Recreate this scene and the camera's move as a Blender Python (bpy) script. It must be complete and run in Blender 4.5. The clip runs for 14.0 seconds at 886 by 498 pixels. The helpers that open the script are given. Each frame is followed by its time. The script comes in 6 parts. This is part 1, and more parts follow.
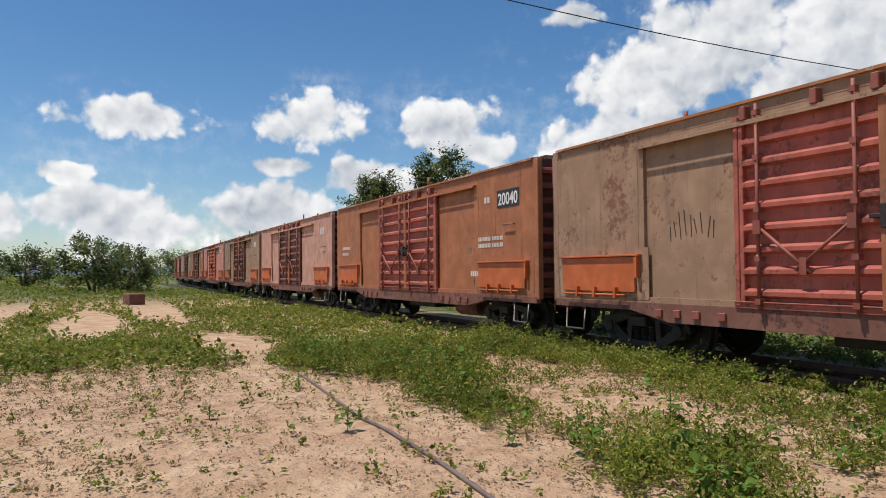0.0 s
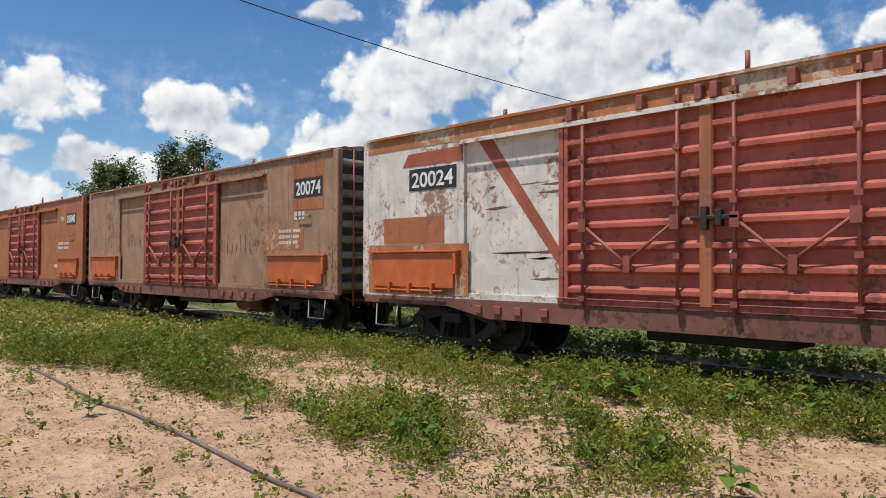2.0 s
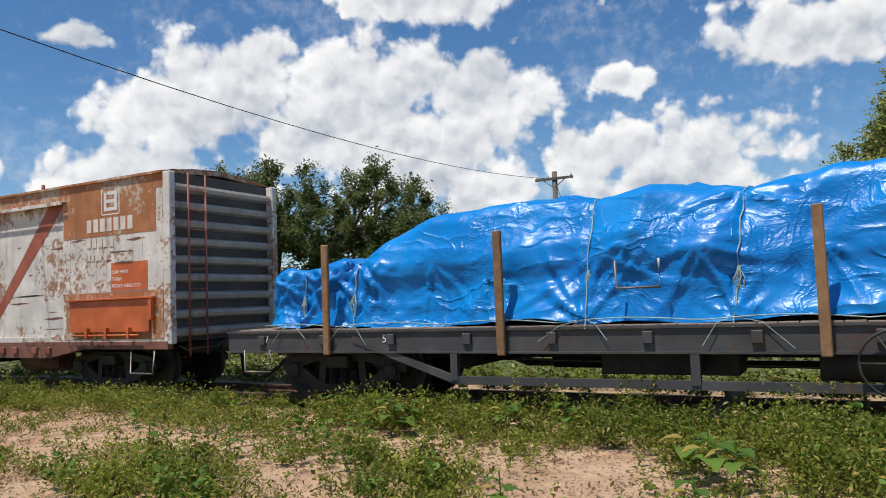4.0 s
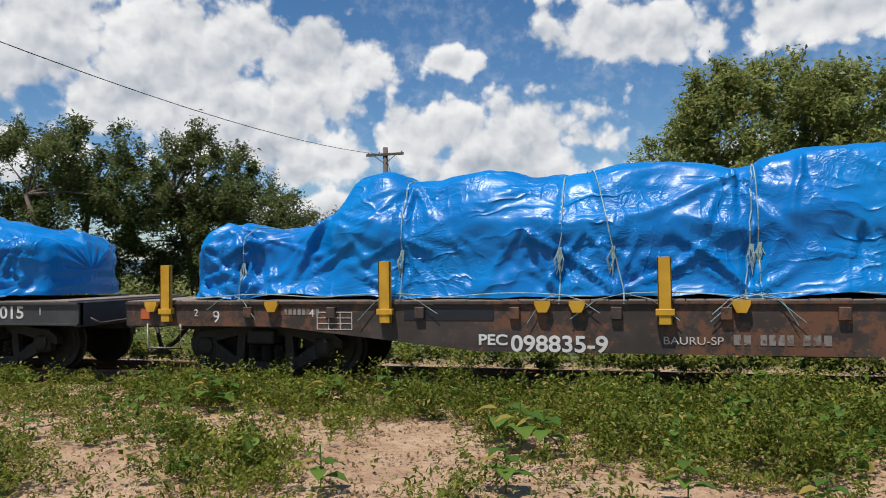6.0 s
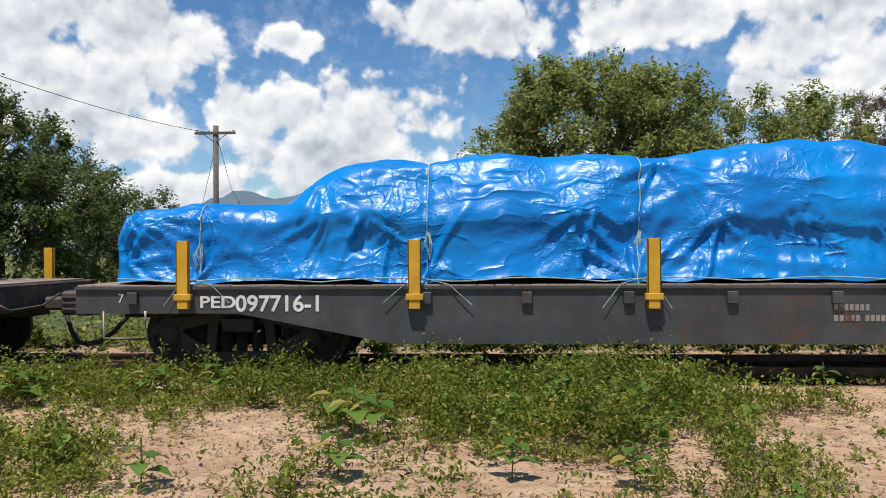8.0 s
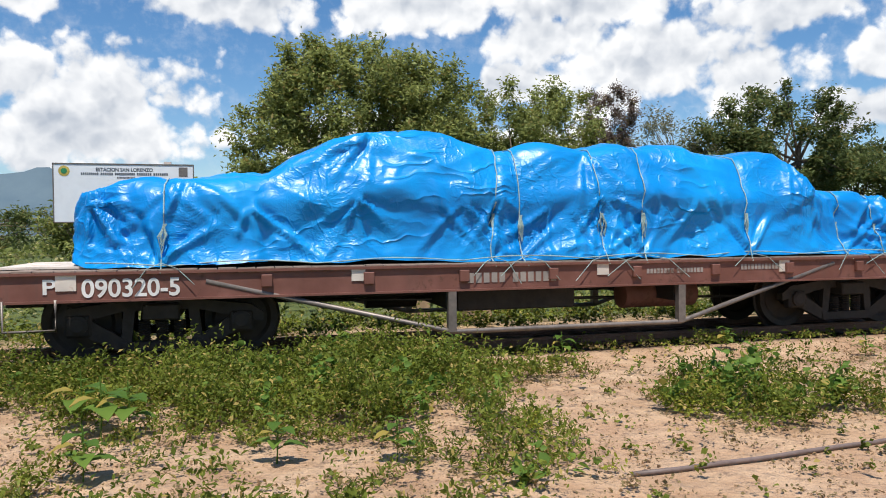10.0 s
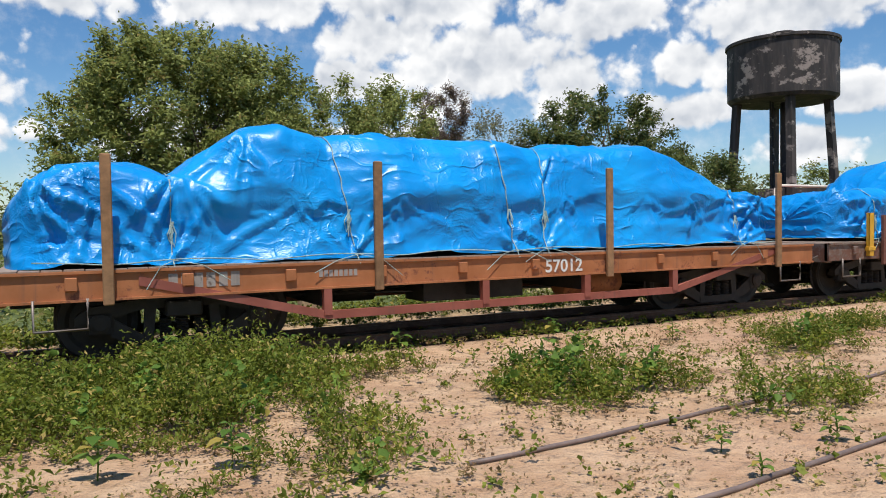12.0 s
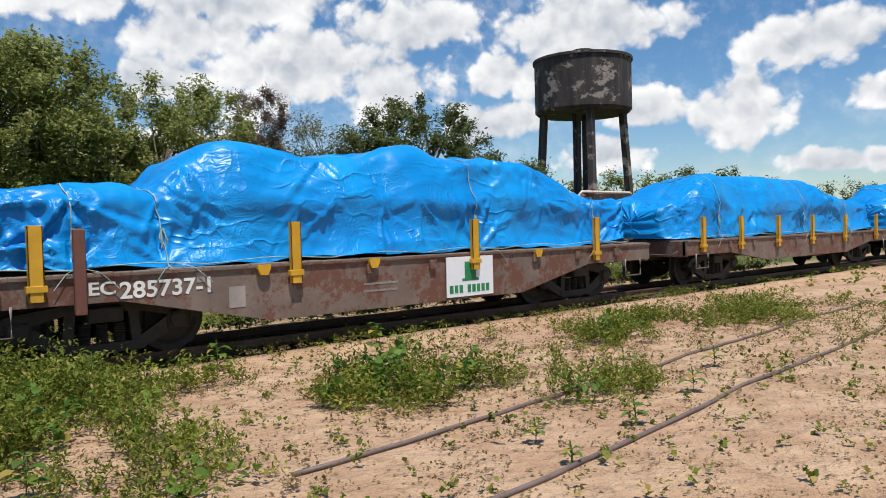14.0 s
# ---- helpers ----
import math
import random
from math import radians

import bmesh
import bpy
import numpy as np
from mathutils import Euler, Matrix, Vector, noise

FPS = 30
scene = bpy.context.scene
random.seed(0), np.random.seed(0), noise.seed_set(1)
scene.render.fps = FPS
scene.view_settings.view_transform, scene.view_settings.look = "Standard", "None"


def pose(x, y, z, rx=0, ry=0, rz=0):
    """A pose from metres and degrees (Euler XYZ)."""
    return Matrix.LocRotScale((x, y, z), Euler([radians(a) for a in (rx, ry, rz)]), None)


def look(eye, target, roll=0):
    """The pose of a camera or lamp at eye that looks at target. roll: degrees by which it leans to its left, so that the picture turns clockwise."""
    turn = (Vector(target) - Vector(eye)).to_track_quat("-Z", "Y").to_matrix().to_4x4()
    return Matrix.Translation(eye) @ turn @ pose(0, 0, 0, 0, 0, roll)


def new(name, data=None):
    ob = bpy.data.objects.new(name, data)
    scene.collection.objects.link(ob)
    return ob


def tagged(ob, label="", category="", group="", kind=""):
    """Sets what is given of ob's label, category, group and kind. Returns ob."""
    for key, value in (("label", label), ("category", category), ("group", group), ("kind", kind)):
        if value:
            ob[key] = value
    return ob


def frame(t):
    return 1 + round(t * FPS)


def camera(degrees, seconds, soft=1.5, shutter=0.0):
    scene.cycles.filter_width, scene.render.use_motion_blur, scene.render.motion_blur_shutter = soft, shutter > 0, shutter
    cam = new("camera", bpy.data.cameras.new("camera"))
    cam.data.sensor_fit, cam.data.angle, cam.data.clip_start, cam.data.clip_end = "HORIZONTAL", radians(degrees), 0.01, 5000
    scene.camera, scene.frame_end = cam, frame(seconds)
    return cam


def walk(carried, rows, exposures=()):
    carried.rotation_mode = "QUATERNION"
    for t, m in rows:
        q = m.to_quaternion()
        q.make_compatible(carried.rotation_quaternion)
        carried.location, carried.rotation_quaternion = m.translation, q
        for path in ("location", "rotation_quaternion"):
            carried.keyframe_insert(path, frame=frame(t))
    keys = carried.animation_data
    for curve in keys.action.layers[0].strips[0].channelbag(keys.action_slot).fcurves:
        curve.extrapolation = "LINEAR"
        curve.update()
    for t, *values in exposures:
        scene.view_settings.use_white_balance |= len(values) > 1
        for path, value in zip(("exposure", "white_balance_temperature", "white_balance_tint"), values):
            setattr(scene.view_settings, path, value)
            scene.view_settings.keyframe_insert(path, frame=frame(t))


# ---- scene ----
# Track along X, train rolls towards -X; camera stands beside the track and pans.
cam = camera(61.5, 14.0, soft=1.0)
PATH = [
    (0.0, pose(-1.043, 0.485, 1.55, 91.716, 0.465, 65.079)),
    (0.1, pose(-0.769, 0.362, 1.55, 91.663, 0.445, 64.763)),
    (0.2, pose(-0.451, 0.216, 1.55, 91.611, 0.425, 64.446)),
    (0.3, pose(-0.225, 0.109, 1.55, 91.558, 0.404, 64.130)),
    (0.4, pose(-0.072, 0.035, 1.55, 91.506, 0.384, 63.813)),
    (0.5, pose(-0.000, 0.000, 1.55, 91.453, 0.364, 63.497)),
    (1.0, pose(-0.000, 0.000, 1.55, 91.500, 0.716, 59.936)),
    (1.5, pose(-0.000, 0.000, 1.55, 91.863, -0.184, 53.706)),
    (2.0, pose(-0.000, 0.000, 1.55, 91.281, -0.229, 46.139)),
    (2.5, pose(-0.000, 0.000, 1.55, 91.643, -0.694, 40.807)),
    (3.0, pose(-0.000, 0.000, 1.55, 92.010, -1.249, 37.275)),
    (3.2, pose(-0.000, 0.000, 1.55, 93.071, -0.514, 35.078)),
    (5.5, pose(-0.000, 0.000, 1.55, 91.758, 1.533, 20.564)),
    (6.0, pose(-0.000, 0.000, 1.55, 91.478, 0.847, 15.602)),
    (6.5, pose(-0.000, 0.000, 1.55, 90.842, 0.839, 8.608)),
    (7.0, pose(-0.000, 0.000, 1.55, 90.241, 0.674, 5.971)),
    (7.2, pose(-0.000, 0.000, 1.55, 90.467, 0.912, 5.948)),
    (9.3, pose(0.000, 0.000, 1.55, 89.384, -0.184, -8.902)),
    (9.5, pose(0.000, 0.000, 1.55, 89.232, 0.341, -11.070)),
    (10.0, pose(0.000, 0.000, 1.55, 88.661, 0.505, -15.022)),
    (10.5, pose(0.000, 0.000, 1.55, 88.700, 1.117, -17.559)),
    (11.0, pose(0.000, 0.000, 1.55, 88.430, 0.599, -22.371)),
    (11.5, pose(0.000, 0.000, 1.55, 88.211, 0.648, -26.100)),
    (12.0, pose(0.000, 0.000, 1.55, 88.324, 0.905, -27.560)),
    (12.5, pose(0.000, 0.000, 1.55, 88.696, -0.480, -30.341)),
    (13.0, pose(0.000, 0.000, 1.55, 88.503, 1.783, -34.083)),
    (13.5, pose(0.000, 0.000, 1.55, 88.331, 1.866, -37.021)),
    (14.0, pose(0.000, 0.000, 1.55, 88.452, 1.472, -41.217)),
]
walk(cam, PATH, ((0.0, -0.08), (3.0, 0.0), (5.5, -0.14), (6.5, -0.18), (7.2, -0.1), (9.3, 0.17), (11.5, 0.10), (14.0, 0.0)))

# ---------------------------------------------------------------- light
SUN_DIR = Vector((-0.12, -0.33, 0.935)).normalized()
SUN_EL = math.asin(SUN_DIR.z)
SUN_ROT = math.atan2(SUN_DIR.x, SUN_DIR.y)
sun = new("sun", bpy.data.lights.new("sun", "SUN"))
sun.data.energy, sun.data.angle, sun.data.color = 5.0, radians(0.55), (1.0, 0.95, 0.88)
sun.matrix_world = look((0, 0, 60), Vector((0, 0, 60)) - SUN_DIR)


class Nodes:
    """Small helper to wire shader nodes."""

    def __init__(self, tree):
        self.t = tree
        tree.nodes.clear()

    def add(self, kind, ins=None, **props):
        n = self.t.nodes.new(kind)
        if "operation" in props:
            n.operation = props["operation"]
        if "use_clamp" in props:
            n.use_clamp = props["use_clamp"]
        if "interpolation_type" in props:
            n.interpolation_type = props["interpolation_type"]
        if "data_type" in props:
            n.data_type = props["data_type"]
        if "feature" in props:
            n.feature = props["feature"]
        for k, val in (ins or {}).items():
            if isinstance(val, bpy.types.NodeSocket):
                self.t.links.new(val, n.inputs[k])
            else:
                n.inputs[k].default_value = val
        return n

    def math(self, op, a, b=0.0, c=None, clamp=False):
        ins = {0: a, 1: b}
        if c is not None:
            ins[2] = c
        return self.add("ShaderNodeMath", ins, operation=op, use_clamp=clamp).outputs[0]

    def vec(self, op, a, b=(0, 0, 0), c=None):
        ins = {0: a, 1: b}
        if c is not None:
            ins[2] = c
        n = self.add("ShaderNodeVectorMath", ins, operation=op)
        return n.outputs["Value"] if op in ("LENGTH", "DOT_PRODUCT") else n.outputs[0]

    def noise(self, v, scale, detail=4.0, rough=0.55):
        return self.add("ShaderNodeTexNoise", {"Vector": v, "Scale": scale, "Detail": detail, "Roughness": rough}).outputs["Fac"]

    def ramp(self, x, lo, hi):
        return self.add("ShaderNodeMapRange", {"Value": x, "From Min": lo, "From Max": hi}, interpolation_type="SMOOTHSTEP").outputs[0]

    def mix(self, f, a, b):
        n = self.add("ShaderNodeMix", data_type="RGBA")
        for i, val in ((0, f), (6, a), (7, b)):
            if isinstance(val, bpy.types.NodeSocket):
                self.t.links.new(val, n.inputs[i])
            else:
                n.inputs[i].default_value = val if i == 0 else (*val, 1.0)
        return n.outputs[2]


# ---------------------------------------------------------------- sky with fair-weather cumulus
# cloud masses: azimuth (left of the track's normal), elevation, half width, half height, in degrees
CLOUDS_EAST = (
    (88.0, 11.0, 4.6, 1.5), (92.5, 7.0, 2.2, 1.0), (86.0, 3.4, 9.0, 1.9), (75.2, 11.4, 3.2, 2.1), (77.5, 8.0, 2.6, 0.7),
    (71.0, 6.8, 3.4, 1.6), (65.0, 11.0, 3.8, 2.2), (62.0, 9.2, 2.6, 1.8), (66.0, 6.0, 4.5, 2.4), (54.5, 18.6, 3.0, 1.1),
    (47.0, 14.2, 7.6, 3.6), (34.8, 16.3, 9.5, 4.2), (50.0, 9.0, 9.0, 3.2), (31.0, 11.5, 9.0, 4.6), (25.0, 8.0, 5.0, 2.2),
    (58.0, 3.5, 9.0, 1.6), (24.0, 4.6, 8.0, 1.4), (30.0, 22.5, 9.0, 2.0), (90.0, 4.6, 8.0, 1.8), (79.0, 4.6, 7.0, 2.0), (44.0, 17.0, 6.0, 3.4), (36.0, 13.0, 9.0, 5.0), (25.0, 15.5, 6.5, 3.6),
)
CLOUDS_MIDDLE = (
    (14.6, 15.6, 2.2, 1.1), (17.0, 10.2, 4.4, 2.6), (9.0, 10.2, 6.4, 3.4), (11.0, 7.0, 9.0, 3.2), (0.5, 16.8, 8.0, 2.6),
    (-14.0, 16.8, 9.0, 2.2), (-27.0, 16.6, 8.0, 2.0), (-23.5, 14.4, 6.5, 2.0), (-31.0, 12.4, 7.5, 3.2), (-37.0, 11.0, 5.0, 3.2),
    (-20.5, 11.0, 3.2, 1.6), (-27.5, 9.4, 3.0, 1.6), (-8.0, 7.0, 7.0, 2.6), (-22.0, 6.0, 7.0, 2.0), (0.0, 22.0, 14.0, 3.0),
)
CLOUDS_WEST = (
    (-40.0, 15.2, 5.0, 2.2), (-52.0, 14.2, 6.8, 3.0), (-47.0, 11.4, 4.0, 1.8), (-45.6, 7.8, 4.0, 1.8), (-56.5, 8.6, 3.2, 1.7),
    (-63.0, 8.0, 3.2, 2.6), (-67.5, 12.4, 5.0, 1.9), (-72.0, 8.2, 2.4, 1.2), (-54.0, 5.2, 3.6, 1.3), (-38.0, 20.5, 16.0, 3.2),
    (-72.0, 4.0, 7.0, 0.9), (-90.0, 9.0, 8.0, 3.0), (115.0, 14.0, 10.0, 4.0), (150.0, 10.0, 14.0, 5.0), (-130.0, 12.0, 14.0, 5.0), (-160.0, 20.0, 12.0, 6.0),
)
world = bpy.data.worlds.new("world")
scene.world = world
world.use_nodes = True
N = Nodes(world.node_tree)
way = N.add("ShaderNodeTexCoord").outputs["Generated"]
sep = N.add("ShaderNodeSeparateXYZ", {0: way}).outputs
az = N.math("MULTIPLY", N.math("ARCTAN2", N.math("MULTIPLY", sep[0], -1.0), sep[1]), 57.2958)
el = N.math("MULTIPLY", N.math("ARCSINE", sep[2]), 57.2958)
flat = N.add("ShaderNodeCombineXYZ", {0: az, 1: el}).outputs[0]
churn = N.add("ShaderNodeTexNoise", {"Vector": flat, "Scale": 0.55, "Detail": 4.0}).outputs["Color"]
curl = N.vec("ADD", flat, N.vec("MULTIPLY", N.vec("SUBTRACT", churn, (0.5, 0.5, 0.5)), (1.6, 1.2, 0.0)))


def billows(shift):
    """Heaped round lobes at three sizes."""
    at_ = N.vec("ADD", curl, shift)
    v = None
    for k, w in ((0.34, 0.62), (0.85, 0.28), (2.0, 0.10)):
        cell = N.add("ShaderNodeTexVoronoi", {"Vector": at_, "Scale": k, "Smoothness": 0.35}, feature="SMOOTH_F1").outputs["Distance"]
        lobe = N.math("MULTIPLY", N.math("SUBTRACT", 1.0, cell), w)
        v = lobe if v is None else N.math("ADD", v, lobe)
    return v


n1, n2 = billows((0.0, 0.0, 0.0)), billows((0.25, 0.75, 0.0))
n3 = N.noise(N.vec("MULTIPLY", flat, (0.6, 1.2, 1.0)), 0.16, 4.0, 0.55)
n4 = N.noise(flat, 0.8, 8.0, 0.65)
body = None
for a, e, w, h in CLOUDS_EAST + CLOUDS_MIDDLE + CLOUDS_WEST:
    d = N.vec("LENGTH", N.vec("MULTIPLY_ADD", flat, (1 / w, 1 / h, 0), (-a / w, -e / h, 0)))
    body = d if body is None else N.add("ShaderNodeMath", {0: body, 1: d, 2: 0.22}, operation="SMOOTH_MIN").outputs[0]
thick = N.math("ADD", N.math("MULTIPLY_ADD", body, -1.15, 1.12), N.math("ADD", N.math("MULTIPLY", N.math("SUBTRACT", n1, 0.47), 1.9), N.math("MULTIPLY", N.math("SUBTRACT", n4, 0.5), 0.7)))
cover = N.ramp(thick, -0.12, 0.34)
veil = N.math("MULTIPLY", N.ramp(N.math("ADD", N.math("MULTIPLY", n4, 0.5), N.math("MULTIPLY", n3, 0.5)), 0.46, 0.68), 0.28)
cover = N.math("MAXIMUM", cover, N.math("MULTIPLY", veil, N.ramp(body, 2.4, 1.0)))
relief = N.math("MULTIPLY", N.math("SUBTRACT", n1, n2), 1.5)
lit = N.math("ADD", N.math("ADD", 0.74, relief), N.math("MULTIPLY", N.math("SUBTRACT", n3, 0.55), 1.5), clamp=True)
core = N.ramp(thick, 0.45, 1.2)
lit = N.math("SUBTRACT", lit, N.math("MULTIPLY", core, N.math("MULTIPLY", n3, 0.55)), clamp=True)
tint = N.mix(lit, (0.44, 0.49, 0.57), (1.0, 1.0, 1.0))
sky = N.add("ShaderNodeTexSky")
sky.sky_type, sky.sun_disc, sky.sun_elevation, sky.sun_rotation = "NISHITA", False, SUN_EL, SUN_ROT
sky.altitude, sky.air_density, sky.dust_density, sky.ozone_density = 400.0, 1.0, 0.5, 3.5
deep = N.add("ShaderNodeHueSaturation", {"Saturation": 1.22, "Color": sky.outputs[0]}).outputs[0]
clear = N.add("ShaderNodeBackground", {"Color": deep, "Strength": 0.113})
puffs = N.add("ShaderNodeBackground", {"Color": tint, "Strength": 1.0})
both = N.add("ShaderNodeMixShader", {0: cover, 1: clear.outputs[0], 2: puffs.outputs[0]})
N.add("ShaderNodeOutputWorld", {0: both.outputs[0]})


# ---------------------------------------------------------------- materials
def material(name):
    m = bpy.data.materials.new(name)
    m.use_nodes = True
    n = Nodes(m.node_tree)
    p = n.add("ShaderNodeBsdfPrincipled")
    n.add("ShaderNodeOutputMaterial", {0: p.outputs[0]})
    pos = n.add("ShaderNodeTexCoord").outputs["Object"]
    return m, n, p, pos


def wire(n, p, color=None, rough=None, bump=None, dist=0.01, strength=0.6):
    for key, val in (("Base Color", color), ("Roughness", rough)):
        if isinstance(val, bpy.types.NodeSocket):
            n.t.links.new(val, p.inputs[key])
        elif val is not None:
            p.inputs[key].default_value = (*val, 1.0) if key == "Base Color" else val
    if bump is not None:
        b = n.add("ShaderNodeBump", {"Height": bump, "Distance": dist, "Strength": strength})
        n.t.links.new(b.outputs[0], p.inputs["Normal"])


def worn_paint(name, paint, under, wear=0.5, rough=0.6, grime=(0.09, 0.06, 0.045), streak=0.5):
    """Sun-bleached paint, chipped to what lies under it, with rain streaks and dust."""
    m, n, p, pos = material(name)
    big = n.noise(pos, 0.9, 5.0, 0.6)
    fine = n.noise(pos, 14.0, 6.0, 0.7)
    chips = n.ramp(n.math("ADD", n.math("MULTIPLY_ADD", big, 0.5, n.math("MULTIPLY", n.noise(pos, 4.5, 5.0, 0.65), 0.35)), n.math("MULTIPLY", fine, 0.4)), 0.88 - 0.42 * wear, 0.96 - 0.42 * wear)
    runs = n.noise(n.vec("MULTIPLY", pos, (9.0, 9.0, 0.55)), 1.0, 5.0, 0.65)
    streaks = n.math("MULTIPLY", n.ramp(runs, 0.52, 0.78), streak)
    bleach = n.mix(n.ramp(n.noise(pos, 2.3, 4.0), 0.35, 0.75), [c * 0.86 for c in paint], [min(1.0, c * 1.14 + 0.015) for c in paint])
    col = n.mix(chips, bleach, under)
    col = n.mix(streaks, col, grime)
    wire(n, p, col, n.math("ADD", rough - 0.12, n.math("MULTIPLY", fine, 0.3)), n.math("SUBTRACT", fine, n.math("MULTIPLY", chips, 0.6)), 0.004, 0.5)
    return m


def plain(name, color, rough=0.6, metal=0.0, scale=20.0, amount=0.25, bump=0.003):
    m, n, p, pos = material(name)
    f = n.noise(pos, scale, 5.0, 0.65)
    g = n.noise(pos, scale * 0.12, 3.0)
    f2 = n.math("ADD", n.math("MULTIPLY", f, 0.5), n.math("MULTIPLY", g, 0.5))
    col = n.mix(n.ramp(f2, 0.3, 0.7), [c * (1 - amount) for c in color], [min(1, c * (1 + amount)) for c in color])
    wire(n, p, col, rough, f, bump, 0.5)
    p.inputs["Metallic"].default_value = metal
    return m


RUST = (0.16, 0.055, 0.025)
M_WHITE = worn_paint("chalky_white_paint", (0.64, 0.60, 0.545), (0.30, 0.165, 0.095), 0.61, 0.65, streak=0.45)
M_TAN = worn_paint("faded_tan_paint", (0.33, 0.195, 0.115), (0.20, 0.085, 0.048), 0.57, 0.65)
M_ORANGE = worn_paint("faded_orange_paint", (0.37, 0.125, 0.045), (0.21, 0.095, 0.06), 0.52, 0.6)
M_BAND = worn_paint("weathered_ochre_paint", (0.36, 0.135, 0.045), (0.46, 0.37, 0.28), 0.58, 0.65)
M_PINK = worn_paint("faded_pink_paint", (0.52, 0.27, 0.19), (0.30, 0.12, 0.06), 0.40, 0.65)
M_ROSE = worn_paint("faded_rose_paint", (0.58, 0.24, 0.18), (0.28, 0.10, 0.06), 0.3, 0.65)
M_DOOR = worn_paint("faded_red_door_paint", (0.40, 0.095, 0.062), (0.19, 0.055, 0.035), 0.55, 0.6)
M_HATCH = worn_paint("orange_hatch_paint", (0.52, 0.115, 0.025), (0.25, 0.08, 0.03), 0.16, 0.5, streak=0.25)
M_STRIPE = worn_paint("red_brown_stripe_paint", (0.33, 0.085, 0.045), (0.5, 0.38, 0.28), 0.25, 0.65)
# end wall paints are darkened to carry the shade on the wagon ends
M_ENDW = worn_paint("shade_darkened_grey_end_paint", (0.075, 0.066, 0.058), (0.10, 0.06, 0.04), 0.4, 0.7)
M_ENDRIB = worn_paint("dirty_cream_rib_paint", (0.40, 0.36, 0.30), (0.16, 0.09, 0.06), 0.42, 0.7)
M_ENDR = worn_paint("shade_darkened_red_end_paint", (0.10, 0.032, 0.022), (0.05, 0.025, 0.02), 0.4, 0.7)
M_SILL = worn_paint("worn_sill_paint", (0.19, 0.075, 0.048), (0.085, 0.036, 0.024), 0.55, 0.7)
M_GREYCAR = worn_paint("slate_grey_wagon_paint", (0.052, 0.052, 0.053), (0.085, 0.045, 0.028), 0.48, 0.6, streak=0.3)
M_BLACKCAR = worn_paint("dark_rusty_wagon_paint", (0.050, 0.036, 0.029), (0.16, 0.07, 0.036), 0.60, 0.65, streak=0.3)
M_BROWNCAR = worn_paint("red_brown_wagon_paint", (0.17, 0.062, 0.042), (0.10, 0.04, 0.026), 0.45, 0.65, streak=0.3)
M_RUSTCAR = worn_paint("bright_rust_wagon_paint", (0.36, 0.125, 0.04), (0.17, 0.055, 0.028), 0.48, 0.7)
M_DUSTCAR = worn_paint("dusty_grey_rust_wagon_paint", (0.17, 0.125, 0.10), (0.14, 0.058, 0.036), 0.66, 0.65)
M_TRUSS = worn_paint("red_lead_truss_paint", (0.26, 0.07, 0.045), (0.15, 0.05, 0.03), 0.4, 0.6)
M_YELLOW = worn_paint("yellow_stake_paint", (0.62, 0.33, 0.015), (0.22, 0.09, 0.03), 0.22, 0.5, streak=0.2)
M_BLACK = plain("black_number_panel_paint", (0.015, 0.017, 0.022), 0.5)
M_LETTER = worn_paint("stencil_white_paint", (0.74, 0.72, 0.68), (0.35, 0.3, 0.26), 0.2, 0.6, streak=0.15)
M_FADED = worn_paint("ghosted_white_lettering", (0.66, 0.58, 0.50), (0.45, 0.25, 0.14), 0.42, 0.65)
M_DIM = worn_paint("dim_old_lettering", (0.30, 0.26, 0.23), (0.12, 0.08, 0.06), 0.5, 0.65)
M_STEEL = plain("oily_dark_steel", (0.022, 0.017, 0.014), 0.7, 0.0, 12.0, 0.5, 0.006)
M_CAST = plain("dusty_cast_steel", (0.085, 0.062, 0.05), 0.7, 0.1, 11.0, 0.4, 0.005)
M_WHEEL = plain("dusty_wheel_steel", (0.032, 0.025, 0.020), 0.65, 0.2, 10.0, 0.4, 0.004)
M_RAIL = plain("rusty_rail_steel", (0.15, 0.085, 0.06), 0.5, 0.5, 16.0, 0.35)
M_ROD = plain("bare_worn_steel", (0.20, 0.17, 0.15), 0.5, 0.5, 14.0, 0.3)
M_SLEEPER = plain("weathered_sleeper_timber", (0.05, 0.035, 0.026), 0.9, 0.0, 9.0, 0.5, 0.02)
M_PLANK = plain("grey_weathered_deck_timber", (0.24, 0.18, 0.14), 0.85, 0.0, 8.0, 0.35, 0.01)
M_WOOD = plain("rough_brown_stake_timber", (0.24, 0.13, 0.06), 0.8, 0.0, 10.0, 0.4, 0.01)
M_POLE = plain("old_grey_pole_timber", (0.14, 0.11, 0.09), 0.9, 0.0, 8.0, 0.4, 0.01)
M_ROPE = plain("grey_green_rope", (0.28, 0.38, 0.36), 0.8, 0.0, 60.0, 0.4)
M_WIRE = plain("dark_cable", (0.03, 0.03, 0.035), 0.6)
M_SIGN = plain("white_sign_sheet", (0.74, 0.76, 0.78), 0.45, 0.0, 6.0, 0.05, 0.001)
M_INK = plain("dark_sign_ink", (0.06, 0.07, 0.09), 0.6)
M_GREEN = plain("green_sign_ink", (0.02, 0.22, 0.08), 0.6)
M_GOLD = plain("yellow_sign_ink", (0.5, 0.38, 0.08), 0.6)
M_PIPE = plain("grey_brown_hose_plastic", (0.15, 0.11, 0.095), 0.55, 0.0, 18.0, 0.3)
M_STONE = plain("sandy_masonry", (0.42, 0.29, 0.18), 0.9, 0.0, 7.0, 0.35, 0.02)
